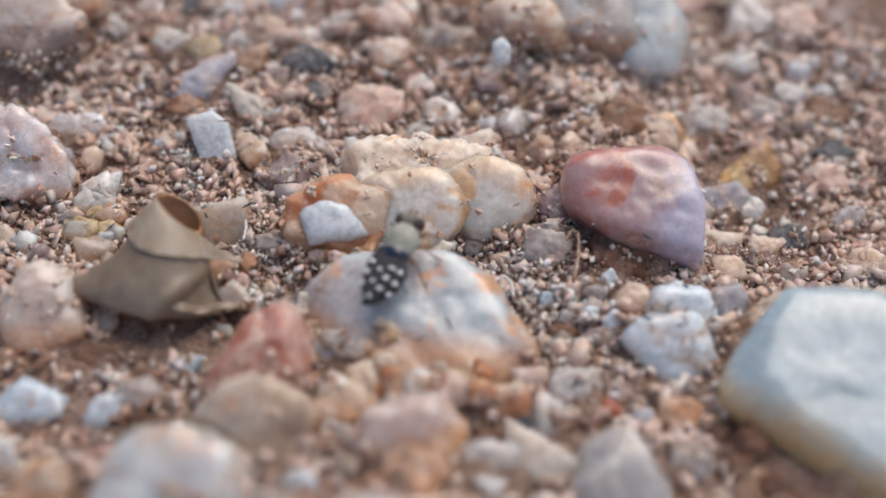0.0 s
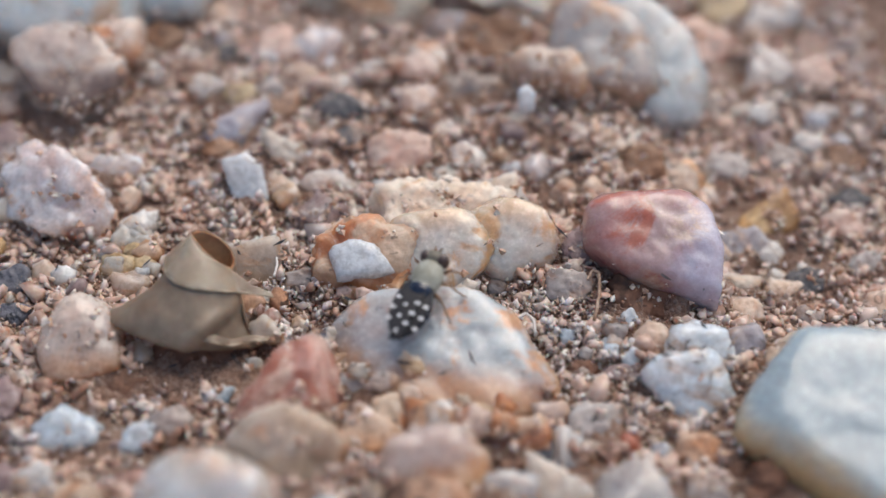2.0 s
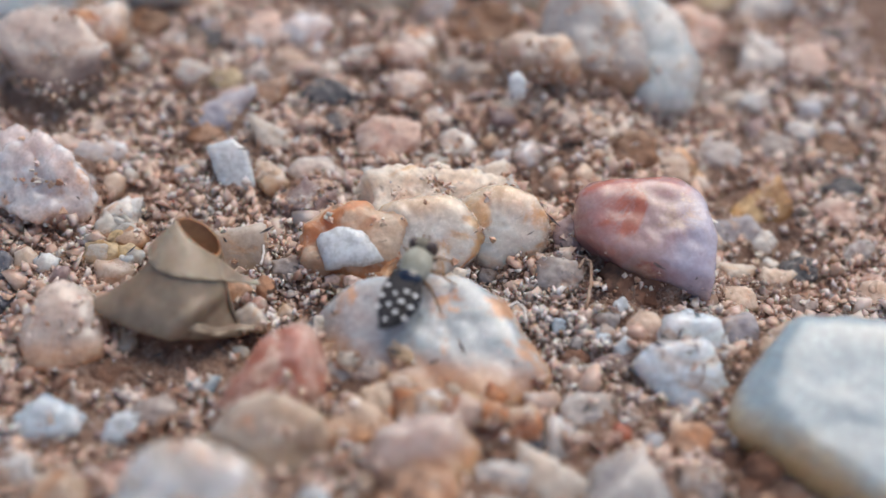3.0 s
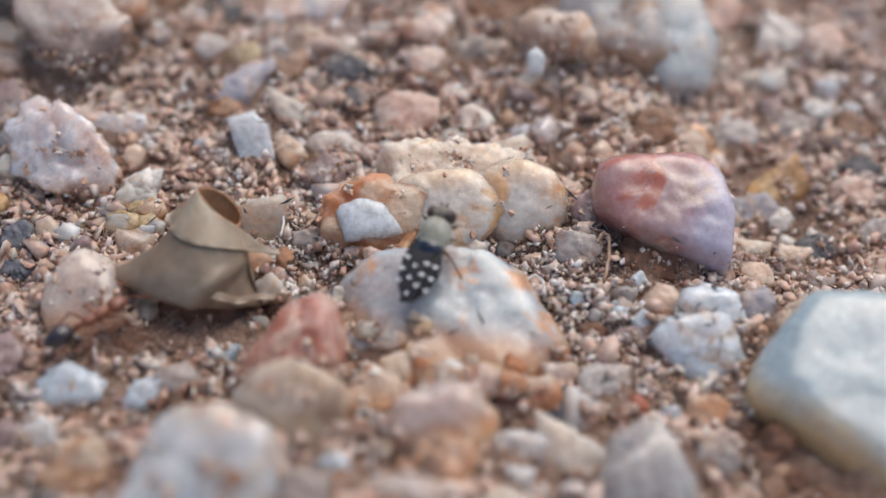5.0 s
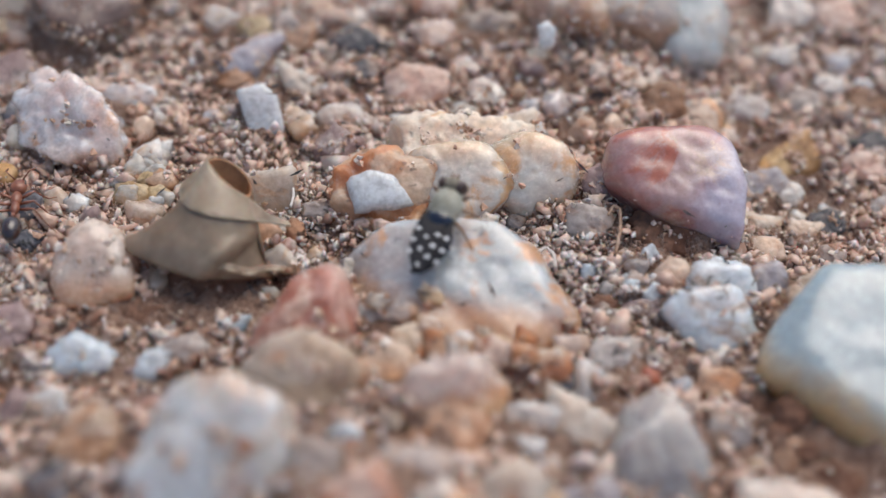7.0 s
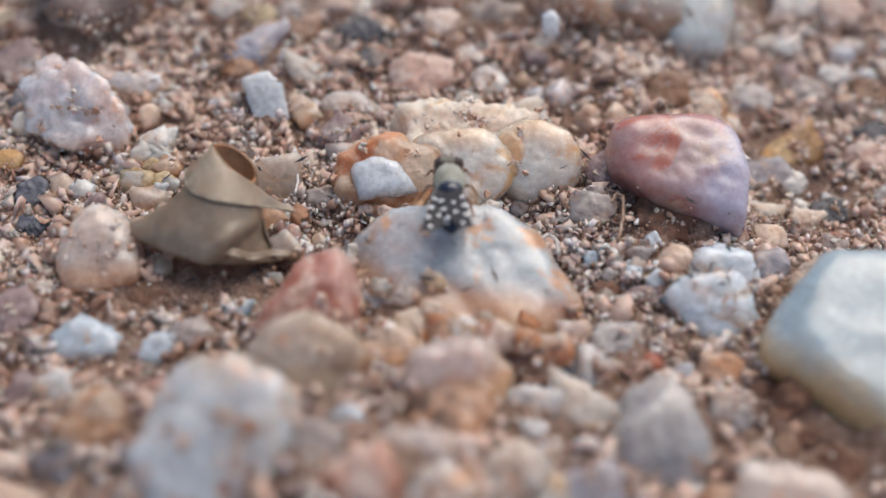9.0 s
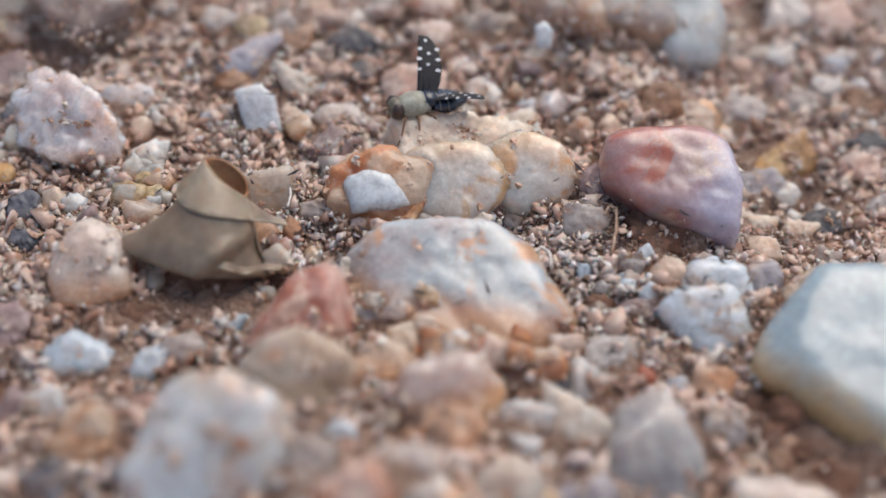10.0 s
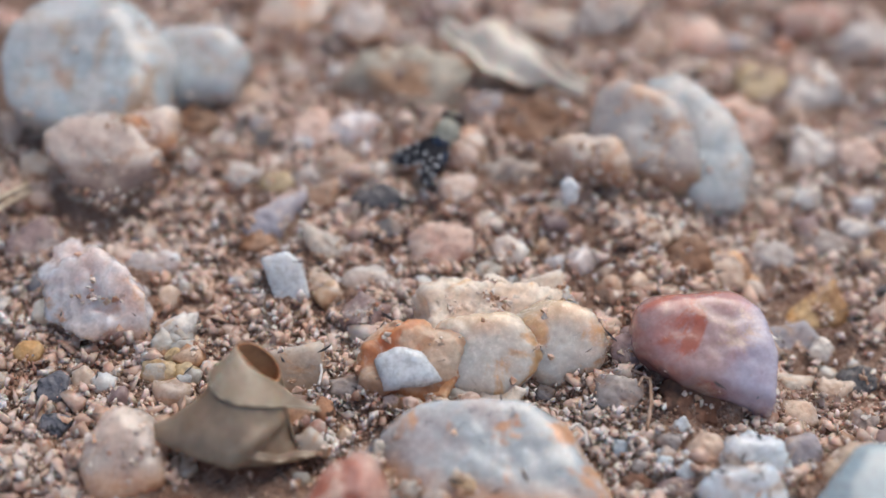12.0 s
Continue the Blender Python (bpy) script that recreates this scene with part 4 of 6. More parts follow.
stone("stone", "pale grey stone bedded in the sand", QUARTZ_GREY, (-16.63, -11.60, 0.28), oval(2.23, 1.38, 124), 0.46, 124, 13, 4, 62, 0.7, 0.12)
stone("stone", "pale grey stone bedded in the sand", GREY, (12.93, -12.72, -0.29), oval(2.05, 1.63, 125), 0.54, 125, 13, 4, 62, 1.2, 0.12)
stone("stone", "orange stone bedded in the sand", ORANGE2, (12.02, -17.43, -0.23), oval(2.37, 2.05, 126), 0.68, 126, 13, 4, 62, 1.2, 0.12)
# these clods are added for the shaded gap under the quartz overhang
stone("soil_clod", "brown soil clod, darkened for shade, bedded in the sand", CLOD_SHADED, (14.68, -11.19, -0.36), oval(1.61, 1.28, 127), 0.29, 127, 13, 4, 62, 1.2, 0.28)
stone("soil_clod", "brown soil clod, darkened for shade, bedded in the sand", CLOD_SHADED, (15.74, -11.95, -0.60), oval(1.98, 1.39, 128), 0.31, 128, 13, 4, 62, 1.2, 0.28)
stone("soil_clod", "soil clod in dark shade brown", CLOD_SHADED, (14.63, -12.93, -0.40), oval(1.70, 1.37, 129), 0.31, 129, 13, 4, 62, 1.2, 0.28)
stone("soil_clod", "soil clod in dark shade brown", CLOD_SHADED, (16.37, -13.81, -0.60), oval(1.81, 1.47, 130), 0.33, 130, 13, 4, 62, 1.2, 0.28)
stone("soil_clod", "brown soil clod, darkened for shade, bedded in the sand", CLOD_SHADED, (17.47, -15.17, -0.60), oval(1.96, 1.67, 131), 0.37, 131, 13, 4, 62, 1.2, 0.28)
stone("pebble", "tan crumb among the clods", TAN, (15.64, -13.39, -0.39), oval(1.03, 0.81, 132), 0.27, 132, 13, 3, 62, 1.2, 0.12)
stone("pebble", "rusty crumb among the clods", RUSTBROWN, (15.15, -14.17, -0.36), oval(1.36, 1.07, 133), 0.35, 133, 13, 3, 62, 1.2, 0.12)
stone("pebble", "pale crumb among the clods", WHITE2, (14.04, -14.41, -0.37), oval(1.14, 0.96, 134), 0.32, 134, 13, 3, 62, 0.7, 0.12)
# dark brown here stands for the shade under the red stone
stone("soil_clod", "brown soil clod, darkened for shade, bedded in the sand", CLOD_SHADED, (11.65, -0.11, -1.40), oval(4.78, 2.41, 135), 0.64, 135, 13, 4, 62, 1.2, 0.28)
stone("stone", "purple-brown flat stone bedded in the sand", PURPLE, (-19.67, -7.08, 0.10), oval(2.78, 2.37, 136), 0.53, 136, 13, 4, 62, 1.2, 0.12)
# dark brown here stands for the shadow beneath the leaf
stone("soil_clod", "soil clod under the leaf, shade painted dark brown", CLOD_SHADED, (-10.37, -3.86, -0.60), oval(6.97, 2.89, 137), 0.64, 137, 13, 4, 62, 1.2, 0.28)
stone("soil_clod", "soil clod in dark shade brown", CLOD_SHADED, (-14.16, -5.86, -0.60), oval(3.55, 1.58, 138), 0.43, 138, 13, 4, 62, 1.2, 0.28)
stone("stone", "dark purple pebble bedded in the sand", DARKBLUE, (-20.57, 1.16, 0.08), oval(1.78, 1.83, 139), 0.56, 139, 13, 4, 62, 1.2, 0.07)
stone("pebble", "small dark stone bedded in the sand", DARKBLUE, (-18.34, 12.37, -0.05), oval(0.93, 0.74, 140), 0.25, 140, 13, 3, 62, 1.2, 0.07)
stone("pebble", "dark blue stone bedded in the sand", DARKBLUE, (-23.15, 8.76, -0.01), oval(1.10, 1.12, 141), 0.33, 141, 13, 3, 62, 1.2, 0.07)
stone("stone", "lavender-grey stone bedded in the sand", BLUE, (-11.06, 13.10, 0.15), oval(2.62, 2.26, 142), 0.75, 142, 13, 4, 62, 1.2, 0.07)
stone("stone", "rusty brown stone bedded in the sand", RUSTBROWN, (-11.31, 11.80, -0.05), oval(2.48, 1.38, 143), 0.46, 143, 13, 4, 62, 1.2, 0.12)
stone("stone", "pinkish stone with an orange corner", QUARTZ_PINK, (-17.06, 10.21, 0.05), [(147, 1.45), (97, 0.78), (66, 1.04), (332, 1.48), (274, 0.76), (234, 1.24)], 0.45, 144, 10, 4, 62, 0.7, 0.12)
stone("stone", "purple-brown flat stone bedded in the sand", PURPLE, (-23.89, 11.80, 0.13), oval(3.79, 2.64, 145), 0.59, 145, 13, 4, 62, 1.2, 0.12)
stone("stone", "ochre-yellow crumb bedded in the sand", OCHRE, (-15.46, 1.94, 0.07), oval(2.21, 1.66, 146), 0.55, 146, 13, 4, 62, 1.2, 0.12)
stone("pebble", "cream crumb bedded in the sand", CREAM, (-15.53, 4.07, 0.03), oval(1.31, 1.56, 147), 0.39, 147, 13, 3, 62, 1.2, 0.15)
stone("pebble", "cream crumb bedded in the sand", CREAM, (-14.37, 3.42, 0.02), oval(1.40, 1.37, 148), 0.42, 148, 13, 3, 62, 1.2, 0.15)
stone("pebble", "orange crumb bedded in the sand", ORANGE, (-22.52, 3.85, 0.03), oval(1.54, 1.42, 149), 0.46, 149, 13, 3, 62, 1.2, 0.12)
stone("pebble", "cream crumb bedded in the sand", CREAM, (-21.97, 6.08, 0.02), oval(1.51, 1.30, 150), 0.43, 150, 13, 3, 62, 1.2, 0.15)
stone("stone", "grey crumb bedded in the sand", DARKBLUE, (-20.27, -0.97, 0.01), oval(1.86, 1.21, 151), 0.40, 151, 13, 4, 62, 1.2, 0.07)
stone("pebble", "tan crumb bedded in the sand", TAN, (-19.25, 1.88, 0.03), oval(1.44, 1.40, 152), 0.43, 152, 13, 3, 62, 1.2, 0.12)
stone("pebble", "pale crumb bedded in the sand", WHITE2, (-18.17, 1.57, 0.01), oval(1.44, 1.24, 153), 0.41, 153, 13, 3, 62, 0.7, 0.12)
stone("pebble", "dark slate chip bedded in the sand", DARK, (-13.88, 5.50, 0.20), [(122, 0.62), (30, 0.22), (331, 0.5), (225, 0.31), (195, 0.25)], 0.23, 154, 16, 3, 44, 1.2, 0.12)
stone("stone", "dark slate flake bedded in the sand", DARK, (-4.42, 15.3, 0.45), [(133, 1.3), (72, 0.85), (40, 1.4), (287, 1.0), (262, 0.8), (212, 1.5)], 0.45, 155, 14, 4, 58, 1.2, 0.15)
stone("stone", "black stone chip bedded in the sand", DARK, (-3.92, 12.7, 0.3), oval(2.2, 1.1, 156), 0.3, 156, 13, 4, 58, 1.2, 0.15)
stone("stone", "rough grey-brown conglomerate stone", GREYGREEN, (3.33, 17.96, -1.20), [(158, 2.41), (109, 1.94), (63, 1.87), (12, 2.33), (310, 2.22), (265, 1.77), (216, 2.16)], 1.07, 157, 8, 4, 62, 1.2, 0.24)
stone("stone", "grey pebble with rusty skin", GREY, (7.9, 0.0, 0.15), oval(2.97, 1.78, 158), 0.63, 158, 13, 4, 62, 1.2, 0.12)
stone("stone", "purple stone lump bedded in the sand", PURPLE, (8.55, 2.7, 0.25), oval(1.78, 2.06, 159), 0.53, 159, 13, 4, 62, 1.2, 0.12)
stone("stone", "flat purple stone flake", PURPLE, (10.43, -5.36, -0.36), [(130, 0.99), (92, 0.51), (41, 0.98), (295, 0.74), (249, 0.58)], 0.33, 160, 12, 4, 62, 1.2, 0.12)
stone("pebble", "blue-grey pebble bedded in the sand", DARKBLUE, (4.33, 0.73, -0.37), oval(1.27, 0.95, 161), 0.34, 161, 13, 3, 62, 1.2, 0.07)
stone("soil_clod", "brown angular stone bedded in the sand", CLOD_SHADED, (8.22, -5.07, -0.34), oval(2.09, 1.24, 162), 0.41, 162, 13, 4, 62, 1.2, 0.28)
stone("stone", "grey crumb bedded in the sand", GREY, (8.47, -8.16, -0.27), oval(2.66, 1.73, 163), 0.57, 163, 13, 4, 62, 1.2, 0.12)
stone("pebble", "dark crumb bedded in the sand", DARKBLUE, (-4.12, -3.20, -0.15), oval(1.37, 1.05, 164), 0.35, 164, 13, 3, 62, 1.2, 0.07)
stone("stone", "grey-brown crumb bedded in the sand", GREYBROWN, (-5.70, 0.67, -0.07), oval(1.90, 1.23, 165), 0.41, 165, 13, 4, 62, 1.2, 0.12)
stone("stone", "pale pink stone bedded in the sand", PINKWHITE, (-5.16, 8.76, -0.06), oval(3.10, 1.72, 166), 0.38, 166, 13, 4, 62, 1.2, 0.12)
stone("stone", "salmon stone bedded in the sand", SALMON, (-8.76, 22.06, 0.20), oval(3.50, 2.69, 167), 0.89, 167, 13, 4, 62, 1.2, 0.12)
stone("stone", "pale purple stone bedded in the sand", QUARTZ_PINK, (-6.56, 22.10, 0.11), oval(3.31, 2.36, 168), 0.78, 168, 13, 4, 62, 0.7, 0.12)
stone("pebble", "blue chip bedded in the sand", BLUE, (-12.23, 22.97, 0.03), oval(1.57, 1.36, 169), 0.45, 169, 13, 3, 62, 1.2, 0.07)
stone("stone", "dark twig-like chip bedded in the sand", DARK, (-12.03, 21.73, 0.04), oval(1.75, 1.87, 170), 0.35, 170, 13, 4, 62, 1.2, 0.12)
stone("stone", "white chip bedded in the sand", WHITE2, (-17.55, 21.41, 0.03), oval(1.94, 1.34, 171), 0.44, 171, 13, 4, 62, 0.7, 0.12)
stone("stone", "brown stone bedded in the sand", RUSTBROWN, (-16.18, 23.15, 0.10), oval(3.15, 1.87, 172), 0.62, 172, 13, 4, 62, 1.2, 0.12)
stone("stone", "pale stone bedded in the sand", TAN, (-13.17, 25.38, 0.15), oval(3.21, 2.25, 173), 0.75, 173, 13, 4, 62, 1.2, 0.12)
stone("stone", "pale stone bedded in the sand", WHITE2, (-12.70, 17.91, 0.06), oval(2.81, 1.62, 174), 0.54, 174, 13, 4, 62, 0.7, 0.12)
stone("stone", "grey stone bedded in the sand", GREY, (-9.00, 17.43, 0.04), oval(2.61, 1.45, 175), 0.48, 175, 13, 4, 62, 1.2, 0.12)
stone("stone", "brown stone bedded in the sand", GREYBROWN, (-8.22, 15.76, 0.03), oval(2.21, 1.52, 176), 0.51, 176, 13, 4, 62, 1.2, 0.12)
stone("stone", "pale crumb bedded in the sand", WHITE2, (-2.56, 19.78, -0.17), oval(3.06, 1.32, 177), 0.44, 177, 13, 4, 62, 0.7, 0.12)
stone("stone", "tan stone bedded in the sand", TAN, (-7.03, 18.86, 0.02), oval(3.03, 1.64, 178), 0.54, 178, 13, 4, 62, 1.2, 0.12)
stone("stone", "tan crust bedded in the sand", TAN, (-27.26, 22.37, 0.19), oval(2.73, 2.74, 179), 0.81, 179, 13, 4, 62, 1.2, 0.12)
stone("stone", "pale crumb bedded in the sand", CREAM, (-25.26, 19.21, 0.09), oval(2.47, 1.81, 180), 0.60, 180, 13, 4, 62, 1.2, 0.15)
stone("stone", "grey-pink stone bedded in the sand", QUARTZ_PINK, (-6.17, 33.96, 0.08), oval(3.46, 2.24, 181), 0.74, 181, 13, 4, 62, 0.7, 0.12)
stone("stone", "pale pebble bedded in the sand", WHITE2, (-4.78, 18.11, -0.09), oval(1.88, 1.30, 182), 0.43, 182, 13, 4, 62, 0.7, 0.12)
stone("stone", "ochre crumb bedded in the sand", OCHRE, (-10.67, 17.10, 0.02), oval(2.23, 1.29, 183), 0.43, 183, 13, 4, 62, 1.2, 0.12)
stone("stone", "pale stone bedded in the sand", QUARTZ_GREY, (21.25, 17.38, -2.16), oval(2.28, 1.64, 184), 0.55, 184, 13, 4, 62, 0.7, 0.12)
stone("stone", "brown stone bedded in the sand", GREYBROWN, (21.95, 13.93, -2.76), oval(2.96, 1.60, 185), 0.53, 185, 13, 4, 62, 1.2, 0.12)
stone("stone", "tan stone bedded in the sand", TAN, (14.92, 10.18, -1.52), oval(2.47, 1.83, 186), 0.61, 186, 13, 4, 62, 1.2, 0.12)
stone("stone", "grey stone bedded in the sand", GREY, (17.72, 12.97, -2.67), oval(2.20, 1.58, 187), 0.53, 187, 13, 4, 62, 1.2, 0.12)
stone("pebble", "pale stone bedded in the sand", PINKWHITE, (16.73, 9.67, -2.42), oval(1.42, 1.22, 188), 0.41, 188, 13, 3, 62, 1.2, 0.12)
stone("stone", "cream stone bedded in the sand", CREAM, (17.21, 2.61, -2.42), oval(2.65, 1.72, 189), 0.57, 189, 13, 4, 62, 1.2, 0.15)
stone("stone", "tan stone bedded in the sand", TAN, (19.61, 2.26, -2.70), oval(1.99, 1.43, 190), 0.47, 190, 13, 4, 62, 1.2, 0.12)
stone("stone", "tan stone bedded in the sand", TAN, (17.43, 0.20, -1.87), oval(2.25, 1.53, 191), 0.51, 191, 13, 4, 62, 1.2, 0.12)
stone("stone", "pale stone bedded in the sand", GREY, (24.78, 4.76, -2.90), oval(2.04, 1.47, 192), 0.49, 192, 13, 4, 62, 1.2, 0.12)
stone("stone", "grey stone bedded in the sand", GREY, (-17.41, -17.97, 0.33), oval(1.76, 1.52, 193), 0.50, 193, 13, 4, 62, 1.2, 0.12)


def crumbs(label, materials, at, spread, count, sizes, seed):
    """A cluster of small broken crumbs caked together."""
    rng = np.random.default_rng(seed)
    for k in range(count):
        x, y = at[0] + rng.normal() * spread[0], at[1] + rng.normal() * spread[1]
        big = rng.uniform(*sizes)
        stone("pebble", label, materials[k % len(materials)], (x, y, at[2] + rng.uniform(-0.2, 0.25)), oval(big * rng.uniform(0.9, 1.3), big * rng.uniform(0.75, 1.1), seed * 50 + k), big * 0.32, seed * 50 + k, 13, 3, 58, 1.3, 0.2)


crumbs("small cream and ochre crumb caked in the sand", [CREAM, OCHRE, WHITE2, CREAM, CREAMRUST], (-14.9, 3.0, 0.25), (1.0, 1.1), 16, (0.8, 1.6), 61)
crumbs("small cream crumb on the sandy crust", [QUARTZ_CREAM2, CREAM, BULGE], (2.6, 6.6, 1.3), (2.1, 0.7), 9, (0.7, 1.4), 62)
crumbs("small orange crumb at the foot of the quartz", [RUST, CRUST, PEACH, CREAM], (1.6, -8.3, 0.5), (1.9, 0.6), 12, (0.6, 1.4), 63)
crumbs("small rusty crumb beside the white chip", [CRUST, RUST, CREAMRUST], (-1.15, 1.7, 0.9), (0.35, 0.7), 6, (0.6, 1.0), 64)
crumbs("small pink-red crumb above the quartz", [SALMON, RUST, CRUST], (-2.2, -0.4, 0.7), (1.1, 0.35), 7, (0.6, 1.1), 65)
crumbs("red-brown crumb behind the leaf", [RED, RUSTBROWN, CREAM], (-7.3, -1.6, 0.5), (0.5, 0.7), 6, (0.8, 1.5), 66)
crumbs("small pale chip beside the red stone", [QUARTZ_BLUE2, TAN, WHITE, GREY], (8.6, -3.0, 0.0), (1.6, 1.3), 14, (0.5, 1.1), 67)


FOOT = np.array([(at[0] + (p[:, 0].max() + p[:, 0].min()) / 2, at[1] + (p[:, 1].max() + p[:, 1].min()) / 2, np.ptp(p[:, 0]) / 2, np.ptp(p[:, 1]) / 2) for at, p in STONES])
heap_soil()


def settle():
    """Small stones that the soil would cover are lifted until they show."""
    for (at, p), ob in zip(STONES, STONE_OBJECTS):
        level = ground_height(at[0], at[1]) + bed(at[0], at[1])
        short = level + 0.12 + 0.3 * min(1.5, float(np.ptp(p[:, 2]))) - float(at[2] + p[:, 2].max())
        if short > 0:
            at[2] += short
            ob.location.z += short * MM


settle()
build_ground()
NEAR_BED = (-28, 30, -21, 52)
scatter("fine_sand", "fine reddish and cream sand grains", 115000, 0.13, 0.55, 1, NEAR_BED, 3, GRIT, 0.15)
scatter("coarse_sand", "coarse mixed sand grains, cream, pink and dark", 24000, 0.45, 1.35, 2, NEAR_BED, 4, GRIT, 0.1)
scatter("grit", "small angular grit among the stones", 4600, 0.9, 2.3, 2, NEAR_BED, 5, GRIT, 0.04)

scatter("quartz_glint_flakes", "tiny white quartz flakes toned as glints, dark specks as gaps between grains", 19000, 0.22, 0.9, 2, NEAR_BED, 6, GLINT_FLAKE, 0.45)
# extra chips added where the sand glints, with black for the gaps
scatter("glint_chips", "white chips toned as glints and black specks as gaps on the sand", 900, 0.22, 0.75, 2, (4.6, 10.8, -6.2, 0.6), 31, GLINT_FLAKE, 0.6)
scatter("glint_chips", "white chips toned as glints beside the dry leaf", 420, 0.22, 0.75, 2, (-7.6, -4.2, -3.2, 3.2), 32, GLINT_FLAKE, 0.6)


def small_pebbles(count, seed):
    """Loose angular pebbles of a millimetre or so between the larger stones."""
    rng = np.random.default_rng(seed)
    kinds = [(TAN, "small tan angular pebble in the sand"), (CREAM, "small cream angular pebble in the sand"), (PEACH, "small peach pebble in the sand"), (WHITE2, "small cloudy white pebble in the sand"), (SALMON, "small salmon-pink pebble in the sand"), (PINKWHITE, "small pale pink pebble in the sand"), (QUARTZ_PINK, "small pinkish quartz pebble in the sand"), (PURPLE, "small purple-brown pebble in the sand"), (QUARTZ_GREY, "small grey quartz pebble in the sand"), (TAN, "small tan angular pebble in the sand"), (PINKWHITE, "small pale pink pebble in the sand")]
    meshes = {}
    made = 0
    while made < count:
        x, y = rng.uniform(-25, 27), rng.uniform(-18, 40)
        k, form = int(rng.integers(len(kinds))), int(rng.integers(3))
        turn, big = rng.uniform(0, 360, 3), 0.6 + 1.1 * rng.random() ** 2
        if on_stone(x, y, 1.0):
            continue
        material, label = kinds[k]
        if (k, form) not in meshes:
            me, _ = stone_mesh("pebble", oval(rng.uniform(1.0, 1.5), rng.uniform(0.7, 1.1), 500 + 3 * k + form), rng.uniform(0.3, 0.5), 700 + 3 * k + form, 14, 3, 1.1, 62, 0.13)
            me.materials.append(material)
            me.polygons.foreach_set("use_smooth", [True] * len(me.polygons))
            meshes[k, form] = me
        ob = new("pebble", meshes[k, form])
        ob.matrix_world = pose(x * MM, y * MM, (ground_height(x, y) + bed(x, y) - 0.05 * big) * MM, *turn) @ Matrix.Scale(big, 4)
        tagged(ob, label, "pebble", group="small pebbles in the sand")
        made += 1


small_pebbles(290, 21)


def cling(seed, share):
    """Sand that sticks to the lower flanks of the stones."""
    rng = np.random.default_rng(seed)
    shapes = [chunk(rng, 2) for _ in range(16)]
    verts, faces, base = [], [], 0
    for (at, p), clean in zip(STONES, CLEAN):
        low = p[:, 2] + 0.3 * p[:, 1] < rng.uniform(-0.6, 0.1) * p[:, 2].max()
        patch = np.array([noise.noise(q) for q in (p + at) * 0.8]) > 0.28
        spots = p[low | patch & (rng.random(len(p)) < 0.5)]
        size = np.ptp(p, axis=0)
        count = int(share * size[0] * size[2] * clean)
        if not len(spots):
            continue
        for k in rng.integers(0, len(spots), count):
            v, f = shapes[rng.integers(len(shapes))]
            s = 0.1 + 0.65 * rng.random() ** 3
            q, _ = np.linalg.qr(rng.normal(size=(3, 3)))
            verts.append((v * rng.uniform(0.6, 1.1, 3) * s / 2) @ q.T + at + spots[k] * 1.01)
            faces.append(f + base)
            base += len(v)
    verts, faces = np.concatenate(verts) * MM, np.concatenate(faces)
    me = bpy.data.meshes.new("clinging_sand")
    me.from_pydata(verts.tolist(), [], faces.tolist())
    tagged(linked("clinging_sand", me, CRUMB, smooth=False), "sand grains stuck to the stones", "gravel", kind="stuff")


cling(8, 42.0)



def splinters(count, seed):
    """Short dark splinters, like bits of grass, that lie on the sand and on the stones."""
    rng = np.random.default_rng(seed)
    verts, faces = [], []
    for _ in range(count):
        x, y = rng.uniform(-22, 24), rng.uniform(-12, 26)
        if rng.random() < 0.06:
            x, y = rng.normal(13.4, 1.5), rng.normal(-5.4, 1.6)
        j, i = int((y - HEAP_Y) / HEAP_STEP), int((x - HEAP_X) / HEAP_STEP)
        z = ground_height(x, y) + max(bed(x, y), RELIEF[j - 1 : j + 2, i - 1 : i + 2].max()) + 0.12
        turn, long, wide = rng.uniform(0, math.pi), rng.uniform(0.25, 0.6), rng.uniform(0.04, 0.09)
        ahead = np.array([math.cos(turn), math.sin(turn), rng.uniform(-0.3, 0.3)]) * long
        side = np.array([-math.sin(turn), math.cos(turn), 0]) * wide
        up = np.array([0, 0, wide])
        base, mid = len(verts), np.array([x, y, z])
        verts += [mid - ahead, mid + side * 0.9 - up, mid - side - up, mid + up, mid + ahead]
        faces += [tuple(base + k for k in f) for f in ((0, 1, 2), (0, 2, 3), (0, 3, 1), (4, 2, 1), (4, 3, 2), (4, 1, 3))]
    me = bpy.data.meshes.new("dark_splinters")
    me.from_pydata([tuple(v * MM) for v in verts], [], faces)
    tagged(linked("dark_splinters", me, DARK, smooth=False), "short dark splinters strewn over the sand", "debris", kind="stuff")


splinters(360, 12)

